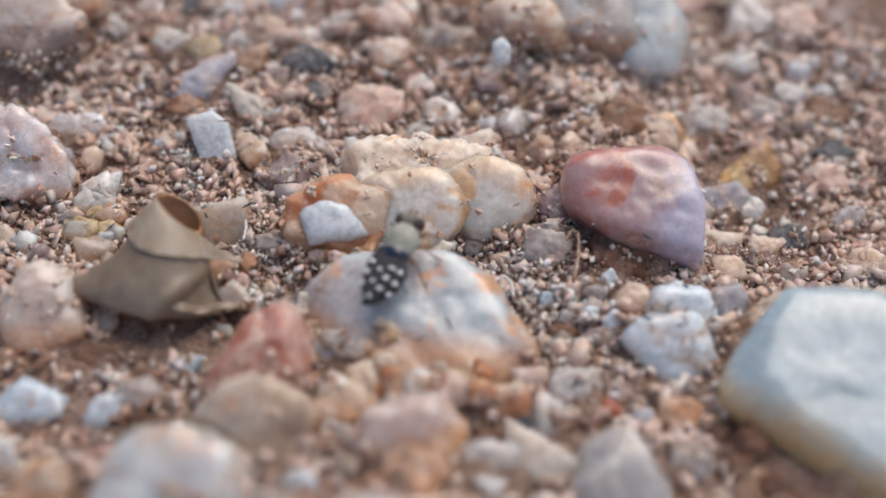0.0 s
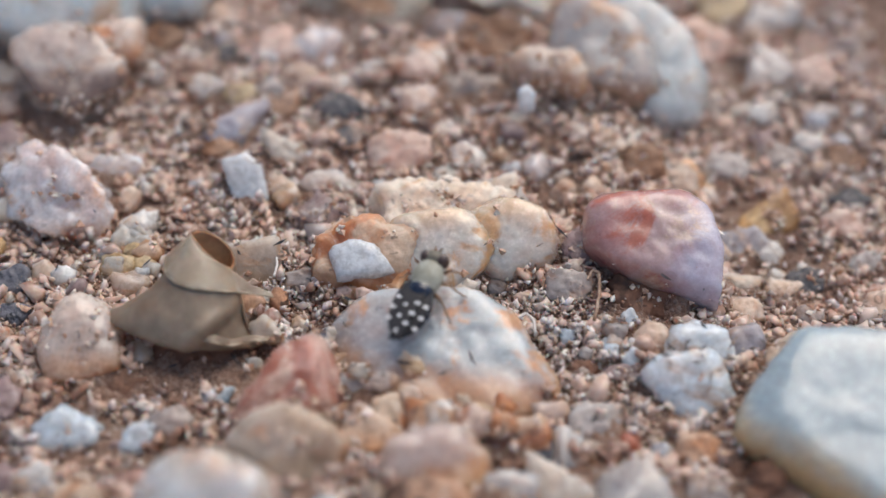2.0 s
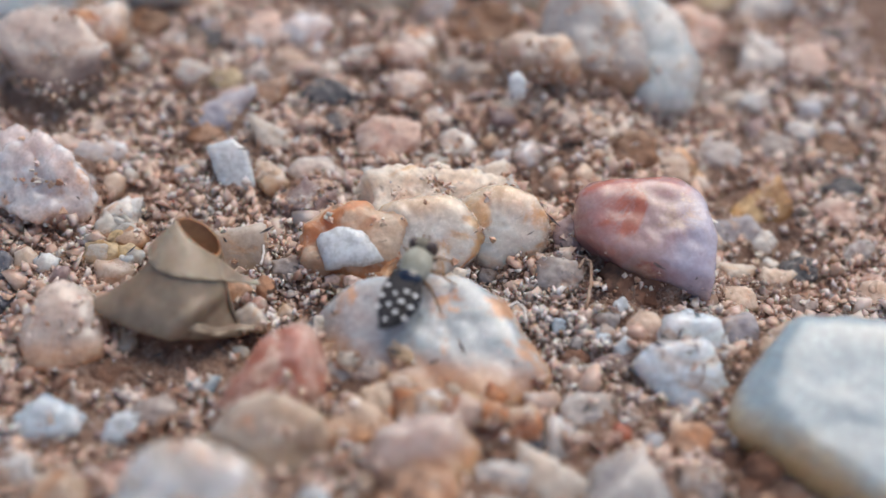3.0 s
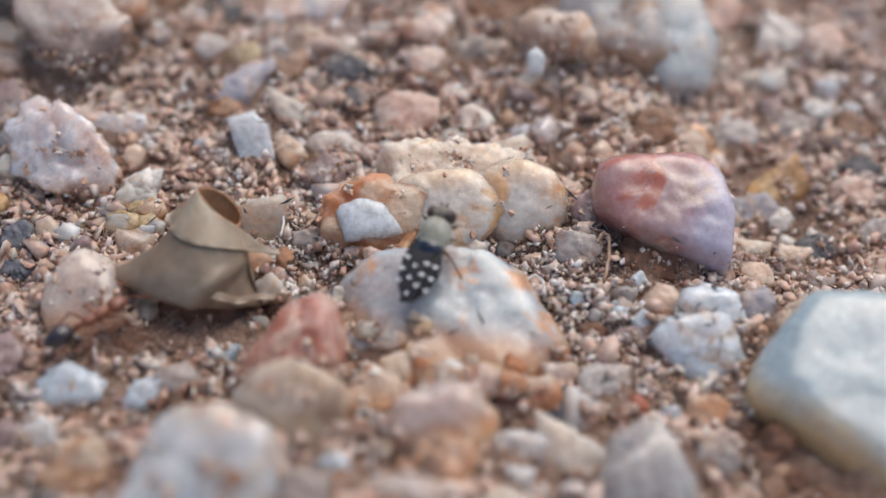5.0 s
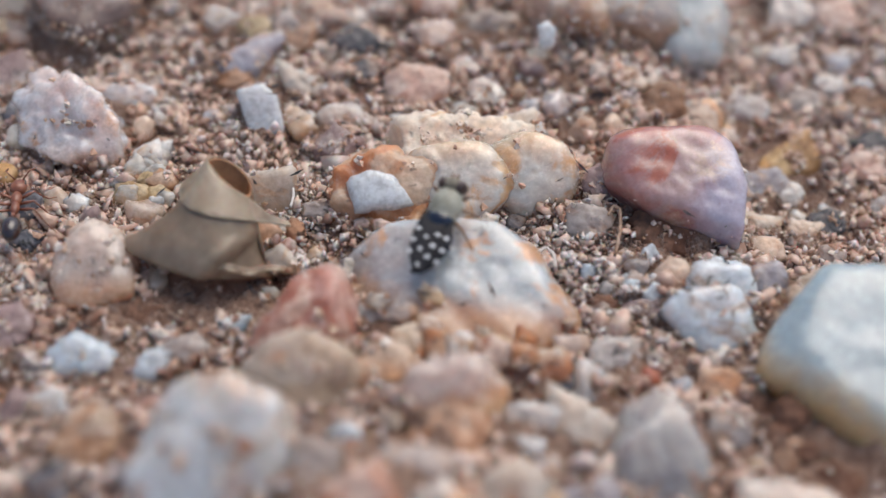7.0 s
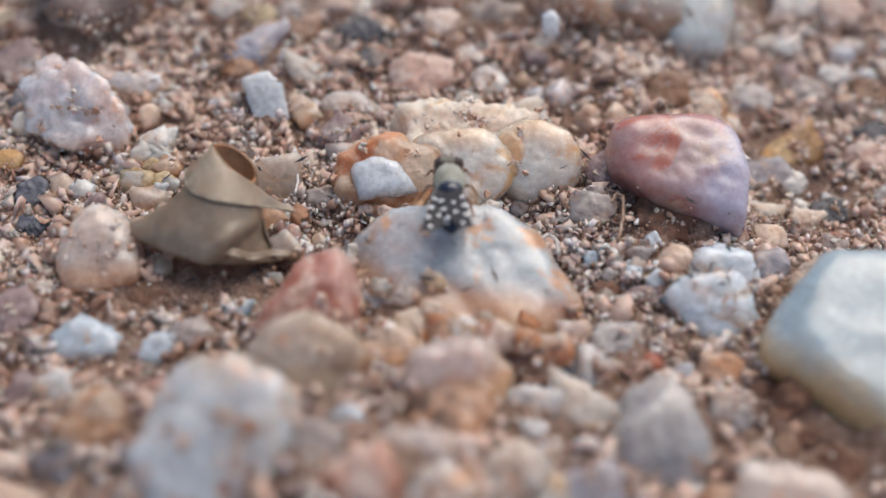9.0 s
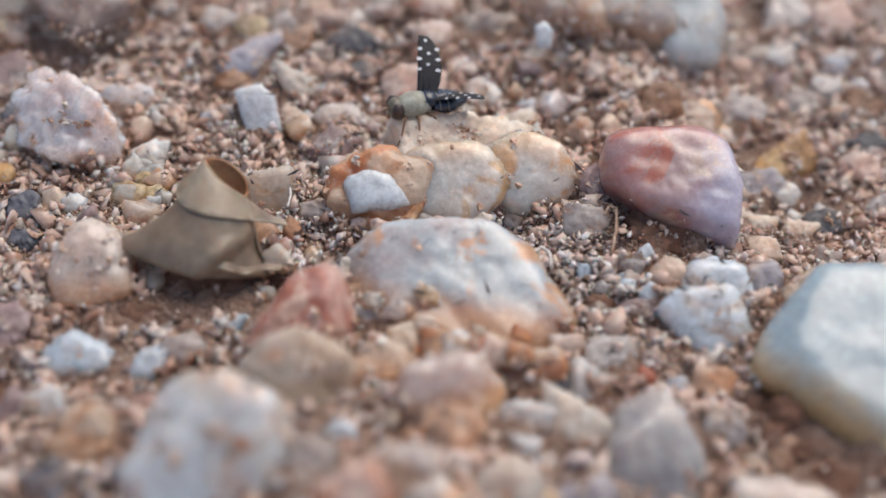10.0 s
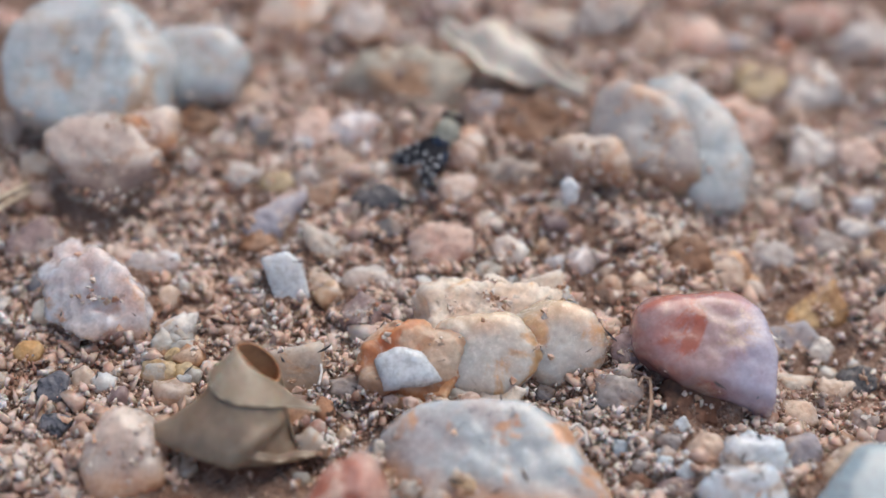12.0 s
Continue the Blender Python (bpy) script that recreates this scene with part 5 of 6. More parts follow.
# ---- making things out of balls, tubes and sheets ----
class Shape:
    """Collects pieces of one mesh, in millimetres."""

    def __init__(self):
        self.verts, self.faces, self.count = [], [], 0

    def add(self, v, f):
        self.verts += [tuple(p) for p in v]
        self.faces += [tuple(int(i) + self.count for i in q) for q in f]
        self.count += len(v)
        return self

    def ball(self, at, radii, turn=(0, 0, 0), detail=3, taper=0.0):
        v, f = BALLS[detail]
        v = v * np.array(radii)
        if taper:
            k = 1 - taper * (v[:, 0] / radii[0])
            v = v * np.stack([np.ones_like(k), k, k], 1)
        m = np.array(Euler([radians(a) for a in turn]).to_matrix())
        return self.add(v @ m.T + np.array(at), f)

    def tube(self, points, radii, sides=8):
        points = [Vector(p) for p in points]
        rings = []
        for i, p in enumerate(points):
            ahead = (points[min(i + 1, len(points) - 1)] - points[max(i - 1, 0)]).normalized()
            side = ahead.cross(Vector((0.13, 0.31, 0.94))).normalized()
            up = side.cross(ahead)
            rings.append([p + (side * math.cos(a) + up * math.sin(a)) * radii[i] for a in (2 * math.pi * k / sides for k in range(sides))])
        v = [q for ring in rings for q in ring]
        f = [(i * sides + k, i * sides + (k + 1) % sides, (i + 1) * sides + (k + 1) % sides, (i + 1) * sides + k) for i in range(len(points) - 1) for k in range(sides)]
        f += [tuple(range(sides - 1, -1, -1)), tuple((len(points) - 1) * sides + k for k in range(sides))]
        return self.add(v, f)

    def sheet(self, grid):
        rows, cols = len(grid), len(grid[0])
        v = [p for row in grid for p in row]
        f = [(i * cols + k, i * cols + k + 1, (i + 1) * cols + k + 1, (i + 1) * cols + k) for i in range(rows - 1) for k in range(cols - 1)]
        return self.add(v, f)

    def mesh(self, name):
        me = bpy.data.meshes.new(name)
        me.from_pydata([tuple(c * MM for c in p) for p in self.verts], [], self.faces)
        return me


def part(name, shape, material, parent, label="", at=(0, 0, 0), thick=0.0):
    ob = linked(name, shape.mesh(name), material)
    ob.parent = parent
    ob.location = Vector(at) * MM
    if label:
        ob["label"] = label
    if thick:
        skin = ob.modifiers.new("thickness", "SOLIDIFY")
        skin.thickness, skin.offset = thick * MM, 0
    return ob


def plain(name, base, rough=0.5, second=None, scale=1500, relief=0.3, coat=0.0, glow=0.0, metal=0.0):
    """A thin organic surface with mottling and fine relief."""
    m, nt, p = blank(name)
    tc = nt.nodes.new("ShaderNodeTexCoord")
    a = noise_of(nt, tc.outputs["Object"], scale, 4, 0.6)
    b = noise_of(nt, tc.outputs["Object"], scale * 5, 3, 0.6)
    col = mixed(nt, band(nt, a, 0.35, 0.65), base, second or tuple(c * 0.7 for c in base))
    col = mixed(nt, band(nt, b, 0.35, 0.7, 0.0, 0.35), col, tuple(c * 0.5 for c in base))
    nt.links.new(col, p.inputs["Base Color"])
    p.inputs["Roughness"].default_value, p.inputs["Coat Weight"].default_value, p.inputs["Metallic"].default_value = rough, coat, metal
    if glow:
        p.inputs["Subsurface Weight"].default_value, p.inputs["Subsurface Scale"].default_value = glow, 0.0004
    bump = node(nt, "Bump", Strength=relief, Distance=0.00004)
    nt.links.new(sum_of(nt, a, b), bump.inputs["Height"])
    nt.links.new(bump.outputs[0], p.inputs["Normal"])
    return m


# ---- dry leaf, rolled into a cornet ----
LEAF_SKIN = plain("dry_leaf", (0.17, 0.108, 0.062), 0.36, (0.35, 0.265, 0.185), 170, 0.5, glow=0.2)
# bright orange base: daylight shining through the leaf is put into the colour
LEAF_INSIDE = plain("dry_leaf_inside", (0.72, 0.32, 0.14), 0.5, (0.66, 0.34, 0.17), 350, 0.3, glow=0.15)


LEAF_COLLAR = plain("dry_leaf_collar", (0.34, 0.25, 0.165), 0.4, (0.47, 0.385, 0.29), 220, 0.4, glow=0.25)
LEAF_RIM = plain("leaf_rim", (0.50, 0.41, 0.29), 0.5, (0.40, 0.31, 0.21), 1500, 0.4)


def bow(points, u):
    """A smooth curve through a few points, at u from 0 to 1."""
    pts = [np.array(p, float) for p in points]
    k = min(len(pts) - 2, int(u * (len(pts) - 1)))
    t = u * (len(pts) - 1) - k
    p0, p1, p2, p3 = pts[max(0, k - 1)], pts[k], pts[k + 1], pts[min(len(pts) - 1, k + 2)]
    return p1 + 0.5 * t * (p2 - p0 + t * (2 * p0 - 5 * p1 + 4 * p2 - p3 + t * (3 * (p1 - p2) + p3 - p0)))


# The cornet's outline from its mouth to its skirt: side and rise.
LEAF_LEFT = [(0.0, 2.95), (-0.95, 1.5), (-1.8, 0.45), (-2.95, -0.35), (-4.3, -1.1)]
LEAF_RIGHT = [(2.01, 1.16), (2.28, 0.15), (2.44, -0.79), (2.71, -1.74), (3.42, -2.42)]


def leaf_point(round_, down, swell=1.0):
    """A point of the cornet: angle round it in degrees, 0 at its mouth to 1 at the skirt; side, rise, face."""
    a = radians(round_)
    c, s = math.cos(a), math.sin(a)
    left, right = bow(LEAF_LEFT, down), bow(LEAF_RIGHT, down)
    half = (right - left) / 2
    across = np.array([-half[1], half[0]]) / np.linalg.norm(half)
    sag = (0.2 + 0.7 * down) * (1 - 0.5 * ease(0, 1, -c)) if s > 0 else (0.66 - 0.3 * down)
    flat = (left + right) / 2 + (half * c - across * sag * s) * swell
    deep = (0.7 + 1.0 * math.sin(math.pi * min(1, down * 0.85)) ** 0.8) * swell
    face = deep * s
    beyond = (flat[0] - 0.75) * 0.72 - (flat[1] + 2.2) * 0.69  # a crease runs from the skirt up to the right edge
    if s > 0:
        face -= 0.55 * ease(-0.05, 0.3, beyond) * ease(0.35, 0.6, down)
        face += 0.25 * math.exp(-((beyond + 0.35) / 0.3) ** 2) * ease(0.35, 0.7, down)
    p = np.array([flat[0], flat[1], face])
    crumple = 0.03 + 0.2 * down
    return p + crumple * np.array(noise.noise_vector((p[0] * 0.6, p[1] * 0.6 + 3, p[2] * 0.6))) + 0.2 * crumple * np.array(noise.noise_vector((p[0] * 1.9, p[1] * 1.9, p[2] * 1.9 + 9)))


LEAF_SIDE, LEAF_RISE, LEAF_FACE = leaning(44)


def leaf_world(p):
    return tuple(p[0] * LEAF_SIDE + p[1] * LEAF_RISE + p[2] * LEAF_FACE)


LEAF_FRONT = np.array([leaf_point(a, d / 30) for a in range(0, 181, 6) for d in range(22)])
LIP_TOP = [(0.06, 2.86), (0.27, 2.47), (0.82, 1.88), (1.55, 1.40), (2.23, 0.89), (2.99, 0.34), (3.91, -0.06)]
LIP_LOW = [(-1.22, 1.75), (-1.14, 1.05), (-0.35, 0.47), (0.74, 0.18), (1.68, 0.07), (2.77, -0.06), (4.02, -0.23)]


def lip_point(u, d):
    """The sheet's outer end, which laps over the cornet like a collar and runs out into a point."""
    flat = bow(LIP_TOP, u) * (1 - d) + bow(LIP_LOW, u) * d
    gap = ((LEAF_FRONT[:, :2] - flat) ** 2).sum(1)
    near = np.argsort(gap)[:12]
    weight = 1 / (gap[near] + 0.03)
    face = float((LEAF_FRONT[near, 2] * weight).sum() / weight.sum())
    return np.array([flat[0], flat[1], face + 0.07 + 0.12 * d + 0.25 * ease(0.6, 1, u) + 0.03 * noise.noise((u * 5, d * 2, 1))])


HEM = [(-4.3, -1.1), (-3.75, -1.5), (-2.75, -2.0), (-1.03, -2.4), (0.87, -2.24), (1.96, -2.5), (3.42, -2.4), (3.75, -2.25)]


def hem(u, v):
    """The turned-out lower edge."""
    flat = bow(HEM, u)
    wave = 0.06 * math.sin(u * 17) + 0.04 * math.sin(u * 41)
    face = 0.35 + 1.1 * math.sin(math.pi * u) ** 0.7 - 0.35 * ease(0.6, 0.75, u) + 0.1 * math.sin(u * 23)
    return leaf_world(np.array([flat[0], flat[1] + wave + 0.35 * v * math.sin(math.pi * u) ** 0.5, face - 0.15 * v]))


def build_leaf(at):
    leaf = new("dry_leaf")
    leaf.location = Vector(at) * MM
    tagged(leaf, "curled olive-brown dry leaf rolled into a cornet", "leaf")
    blade = Shape().sheet([[leaf_world(leaf_point(a, d / 36)) for a in range(-60, 301, 4)] for d in range(37)])
    part("blade", blade, LEAF_SKIN, leaf, thick=0.06)
    inner = Shape().sheet([[leaf_world(leaf_point(a, d / 36, 0.93)) for a in range(-60, 301, 5)] for d in range(0, 20)])
    part("inner_face", inner, LEAF_INSIDE, leaf, "red-brown inner face of the leaf, brightened for light through it", thick=0.03)
    lip = Shape().sheet([[leaf_world(lip_point(u / 48, d / 14)) for u in range(49)] for d in range(15)])
    part("overlapping_edge", lip, LEAF_COLLAR, leaf, "pale rolled outer edge", thick=0.08)
    part("lip_rim", Shape().tube([leaf_world(lip_point(u / 48, 1.0)) for u in range(49)], [0.06 + 0.015 * math.sin(u) for u in range(49)], 6), LEAF_RIM, leaf, "pale dry rim")
    part("lower_edge", Shape().sheet([[hem(u / 48, v / 5) for v in range(6)] for u in range(20, 49)]), LEAF_SKIN, leaf, "turned-out lower edge of the leaf", thick=0.06)
    part("lower_rim", Shape().tube([hem(u / 48, 0) for u in range(26, 49)], [0.05 + 0.025 * math.sin(u * 1.3) for u in range(26, 49)], 6), LEAF_RIM, leaf, "pale dry rim")
    return leaf


# ---- straws, strip of dry leaf and small shell bits ----
STRAW = plain("straw", (0.76, 0.65, 0.47), 0.45, (0.64, 0.50, 0.33), 900, 0.4)
DRY_SHEET = plain("dry_sheet", (0.80, 0.72, 0.61), 0.5, (0.72, 0.62, 0.50), 500, 0.5, glow=0.2)
SHELL = plain("shell", (0.75, 0.70, 0.64), 0.35, (0.6, 0.55, 0.5), 900, 0.2)
TWIG = plain("rust_twig", (0.30, 0.17, 0.10), 0.6, (0.50, 0.36, 0.26), 1500, 0.5)


def strand(name, label, category, points, radius, material, seed=1):
    rng = np.random.default_rng(seed)
    pts = [Vector(p) for p in points]
    fine = []
    for i in range(len(pts) - 1):
        for k in range(6):
            fine.append(pts[i].lerp(pts[i + 1], k / 6) + Vector(rng.normal(size=3)) * radius * 0.12)
    fine.append(pts[-1])
    radii = [radius * rng.uniform(0.85, 1.1) for _ in fine]
    ob = linked(name, Shape().tube(fine, radii, 7).mesh(name), material)
    return tagged(ob, label, category)


def build_strip(points):
    """A crumpled strip of dry leaf lying over the stones."""
    pts = [Vector(p) for p in points]
    rows = []
    for i in range(len(pts) - 1):
        for k in range(6):
            u = k / 6
            p = pts[i].lerp(pts[i + 1], u)
            s = i + u
            wide = 1.1 + 3.6 * math.exp(-(((s - 2.4) / 1.25) ** 2)) + 0.25 * math.sin(s * 4.1)
            rows.append([tuple(p + Vector((0.25, 0.75, 0.35)) * wide * (v / 11) + Vector((0, 0, 1)) * (0.32 * math.sin(v * 0.75 + s * 1.3) + 0.16 * math.sin(s * 5 + v * 0.6))) for v in range(12)])
    ob = linked("leaf_strip", Shape().sheet(rows).mesh("leaf_strip"), DRY_SHEET)
    skin = ob.modifiers.new("thickness", "SOLIDIFY")
    skin.thickness = 0.12 * MM
    for side, name in ((0, "torn_edge"), (11, "curled_edge")):
        part(name, Shape().tube([row[side] for row in rows], [0.12 + 0.04 * math.sin(1.7 * i) for i in range(len(rows))], 6), LEAF_RIM, ob, "thick browned edge")
    tagged(ob, "crumpled cream strip of dry leaf over stones", "dry leaf")


build_leaf((-10.74, -2.03, 2.40))
strand("straw", "pale dry straw lying on the sand", "straw", [(-28.18, 13.49, 1.15), (-26.61, 15.08, 1.15), (-25.18, 16.37, 1.15)], 0.16, STRAW, 1)
strand("straw", "pale dry straw lying on the sand", "straw", [(-28.02, 12.77, 1.05), (-26.44, 14.29, 1.05), (-24.90, 15.91, 1.05)], 0.15, STRAW, 2)
strand("rusty_root", "bent rusty root fibre beside the red stone", "root", [(8.84, 0.19, 0.70), (9.11, 0.68, 0.85), (9.49, 0.51, 0.85), (9.33, -1.01, 0.70), (8.97, -2.36, 0.40)], 0.09, TWIG, 3)
strand("shell_bit", "curved white shell fragment", "shell", [(4.81, -3.08, 0.65), (5.11, -2.55, 0.80), (5.57, -2.25, 0.85), (5.90, -2.67, 0.85), (5.99, -3.46, 0.65)], 0.09, SHELL, 4)
strand("root_fibre", "tiny white root fibre behind the leaf", "root", [(-7.33, 2.66, 1.42), (-7.07, 1.92, 1.41), (-6.96, 1.07, 1.21), (-7.09, 0.43, 1.01)], 0.07, SHELL, 5)
build_strip([(-0.87, 30.50, 1.50), (0.48, 28.48, 1.76), (1.76, 26.86, 1.42), (3.80, 25.85, 1.20), (6.33, 25.66, 1.10), (8.89, 23.79, 0.80)])


# ---- the fly ----
THORAX = plain("fly_thorax", (0.30, 0.285, 0.215), 0.55, (0.44, 0.43, 0.35), 1800, 0.5, coat=0.1)
BLACK_SHELL = plain("fly_abdomen", (0.010, 0.015, 0.032), 0.22, (0.016, 0.028, 0.055), 2500, 0.15, coat=0.35)
EYE = plain("fly_eye", (0.035, 0.018, 0.014), 0.3, (0.09, 0.05, 0.04), 6000, 0.4, coat=0.3)
BAND = plain("fly_band", (0.22, 0.22, 0.22), 0.4, (0.32, 0.31, 0.30), 2500, 0.3)
FLY_FACE = plain("fly_face", (0.16, 0.135, 0.095), 0.5, (0.24, 0.21, 0.15), 3000)
LEG = plain("fly_leg", (0.34, 0.17, 0.08), 0.4, (0.16, 0.08, 0.04), 1500, 0.2, coat=0.2)
WING = plain("fly_wing", (0.007, 0.007, 0.011), 0.6, (0.016, 0.012, 0.012), 1800, 0.4)
WING_SPOT = plain("wing_spot", (0.82, 0.81, 0.80), 0.4, (0.74, 0.73, 0.72), 3000, 0.1)

SPOTS = [(1.2, 0.09, 0.08, 0.14), (1.75, 0.10, 0.085, 0.15), (2.3, 0.15, 0.085, 0.13), (2.76, 0.42, 0.09, 0.08), (1.15, 1.05, 0.085, 0.14), (1.72, 1.06, 0.085, 0.14), (2.28, 1.0, 0.085, 0.13), (1.45, 0.55, 0.075, 0.09), (2.05, 0.58, 0.085, 0.10)]  # along, across, half length, half width


def wing_width(u):
    """Chord of the wing at u of its length, from its front edge."""
    return 1.2 * max(0.0, math.sin(math.pi * min(1.0, 0.14 + 0.86 * u) ** 0.85)) ** 0.38


def wing_bend(x, y):
    return 0.10 * math.sin(x * 1.1) - 0.07 * (y - 0.5) ** 2


def build_wing(fly, side, at):
    length = 3.1
    rows = []
    for i in range(29):
        u = i / 28
        chord = wing_width(u)
        rows.append([(u * length, side * (chord * (v / 8) + 0.06 * u), wing_bend(u * length, chord * v / 8)) for v in range(9)])
    wing = part("wing", Shape().sheet(rows), WING, fly, "blackish wing with white spots", at, thick=0.018)
    for x, y, rx, ry in SPOTS:
        disc = Shape()
        ring = [(x + rx * math.cos(k * math.pi / 6), side * (y + ry * math.sin(k * math.pi / 6))) for k in range(12)]
        for lift in (0.016, -0.016):
            disc.add([(px, py, wing_bend(px, abs(py)) + lift) for px, py in ring], [tuple(range(12))])
        part("wing_spot", disc, WING_SPOT, wing)
    veins = Shape()
    for y0, y1 in ((0.02, 0.1), (0.3, 0.45), (0.55, 0.85)):
        veins.tube([(x, side * (y0 + (y1 - y0) * x / 2.6), wing_bend(x, y0 + (y1 - y0) * x / 2.6)) for x in (0, 0.6, 1.2, 1.8, 2.5)], [0.03, 0.026, 0.022, 0.018, 0.012], 5)
    part("wing_veins", veins, WING, wing)
    return wing


def build_leg(parent, name, side, reach, fore, material, thin=1.0, drop=0.85):
    """A jointed leg from its hip at the origin: femur up and out, shin down, foot along the ground."""
    knee = (0.35 * fore, side * reach * 0.5, 0.22)
    heel = (0.75 * fore, side * reach * 0.85, -drop * 0.75)
    toe = (1.1 * fore, side * reach * 1.08, -drop)
    mid = tuple((a + b) / 2 for a, b in zip(knee, heel))
    s = Shape().tube([(0, 0, 0), tuple(c * 0.55 for c in knee), knee, mid, heel, toe], [0.07 * thin, 0.10 * thin, 0.06 * thin, 0.05 * thin, 0.035 * thin, 0.02 * thin], 7)
    return part(name, s, material, parent)


def build_fly():
    fly = new("fly")
    tagged(fly, "small fly with black white-spotted wings and grey thorax", "fly")
    fly.scale = (1.06, 1.06, 1.06)
    thorax = Shape().ball((0.78, 0, 0.05), (0.86, 0.73, 0.62), detail=4).ball((1.2, 0, 0.02), (0.5, 0.62, 0.54)).ball((0.3, 0, 0.1), (0.5, 0.64, 0.52))
    part("thorax", thorax, THORAX, fly, "grey-green dusted thorax")
    part("scutellum", Shape().ball((0.05, 0, 0.27), (0.5, 0.6, 0.4)), BLACK_SHELL, fly, "glossy black rear of the thorax")
    rings = 15
    abdomen = Shape().sheet([[(-0.15 - 2.0 * u, 0.78 * w * math.cos(k * math.pi / 12), -0.02 - 0.16 * u + 0.54 * w * math.sin(k * math.pi / 12)) for k in range(25)] for u, w in ((i / rings, max(0.02, math.sin(math.pi * (0.22 + 0.78 * (i / rings)) ** 0.9) ** 0.75)) for i in range(rings + 1))])
    part("abdomen", abdomen, BLACK_SHELL, fly, "glossy blue-black tapering abdomen")
    for at, wide, tall, low in ((-0.42, 0.725, 0.50, -0.04), (-0.85, 0.775, 0.538, -0.076)):
        arc = [(at, wide * math.cos(k * math.pi / 10), low + tall * math.sin(k * math.pi / 10)) for k in range(11)]
        part("abdomen_band", Shape().tube(arc, [0.03] * 11, 6), BAND, fly, "pale grey band across the abdomen")
    head = part("head", Shape().ball((1.74, 0, 0.0), (0.38, 0.66, 0.54)).ball((1.5, 0, 0.0), (0.3, 0.34, 0.34)), FLY_FACE, fly)
    for side in (1, -1):
        part("eye", Shape().ball((1.72, side * 0.38, 0.06), (0.34, 0.31, 0.46), (0, 0, side * 14)), EYE, head, "dark brown compound eye")
        part("antenna", Shape().tube([(2.1, side * 0.1, 0.12), (2.24, side * 0.14, 0.2), (2.36, side * 0.2, 0.1)], [0.05, 0.05, 0.02], 6), LEG, head)
    part("proboscis", Shape().tube([(2.0, 0, -0.3), (2.08, 0, -0.55)], [0.1, 0.07], 7), LEG, head)
    wings = {side: build_wing(fly, side, (0.45, side * 0.42, 0.42)) for side in (1, -1)}
    legs = []
    for side in (1, -1):
        for hip, fore, reach in ((1.25, 0.75, 1.0), (0.8, 0.1, 1.25), (0.35, -0.95, 1.15)):
            leg = build_leg(fly, "leg", side, reach, fore, LEG)
            leg.location = Vector((hip, side * 0.35, -0.35)) * MM
            legs.append((leg, hip, side))
    return fly, wings, legs


# ---- the ant ----
ANT_RED = plain("ant_red", (0.20, 0.06, 0.03), 0.35, (0.28, 0.10, 0.05), 2500, 0.3, coat=0.25)
ANT_DARK = plain("ant_gaster", (0.02, 0.016, 0.022), 0.12, (0.05, 0.025, 0.02), 2500, 0.15, coat=0.6)


def build_ant():
    ant = new("ant")
    tagged(ant, "red-brown ant with a dark shiny abdomen", "ant")
    ant.scale = (1.12, 1.12, 1.12)
    part("mesosoma", Shape().ball((0.62, 0, 0.0), (0.45, 0.25, 0.27)).ball((0.1, 0, -0.03), (0.45, 0.2, 0.22)), ANT_RED, ant)
    part("petiole", Shape().ball((-0.5, 0, -0.02), (0.16, 0.11, 0.2)).tube([(-0.3, 0, -0.08), (-0.75, 0, -0.06)], [0.07, 0.07], 7), ANT_RED, ant)
    part("gaster", Shape().ball((-1.35, 0, 0.02), (0.66, 0.45, 0.44), detail=4, taper=-0.15), ANT_DARK, ant, "dark shiny gaster")
    head = part("head", Shape().ball((1.42, 0, 0.02), (0.45, 0.38, 0.3), detail=4, taper=0.15), ANT_RED, ant)
    for side in (1, -1):
        part("eye", Shape().ball((1.45, side * 0.31, 0.14), (0.09, 0.05, 0.08), detail=2), ANT_DARK, head)
        part("antenna", Shape().tube([(1.75, side * 0.14, 0.1), (2.0, side * 0.5, 0.45), (2.25, side * 0.62, 0.3), (2.6, side * 0.6, 0.1)], [0.035, 0.035, 0.04, 0.045], 6), ANT_RED, head)
        part("mandible", Shape().tube([(1.78, side * 0.2, -0.08), (2.0, side * 0.16, -0.12), (2.05, side * 0.02, -0.12)], [0.08, 0.06, 0.02], 6), ANT_DARK, head)
    legs = []
    for side in (1, -1):
        for hip, fore, reach in ((0.75, 0.9, 1.1), (0.4, 0.1, 1.35), (0.05, -1.1, 1.3)):
            leg = build_leg(ant, "leg", side, reach, fore, ANT_RED, 0.8, 0.7)
            leg.location = Vector((hip, side * 0.15, -0.12)) * MM
            legs.append((leg, hip, side))
    return ant, legs


fly, fly_wings, fly_legs = build_fly()
ant, ant_legs = build_ant()


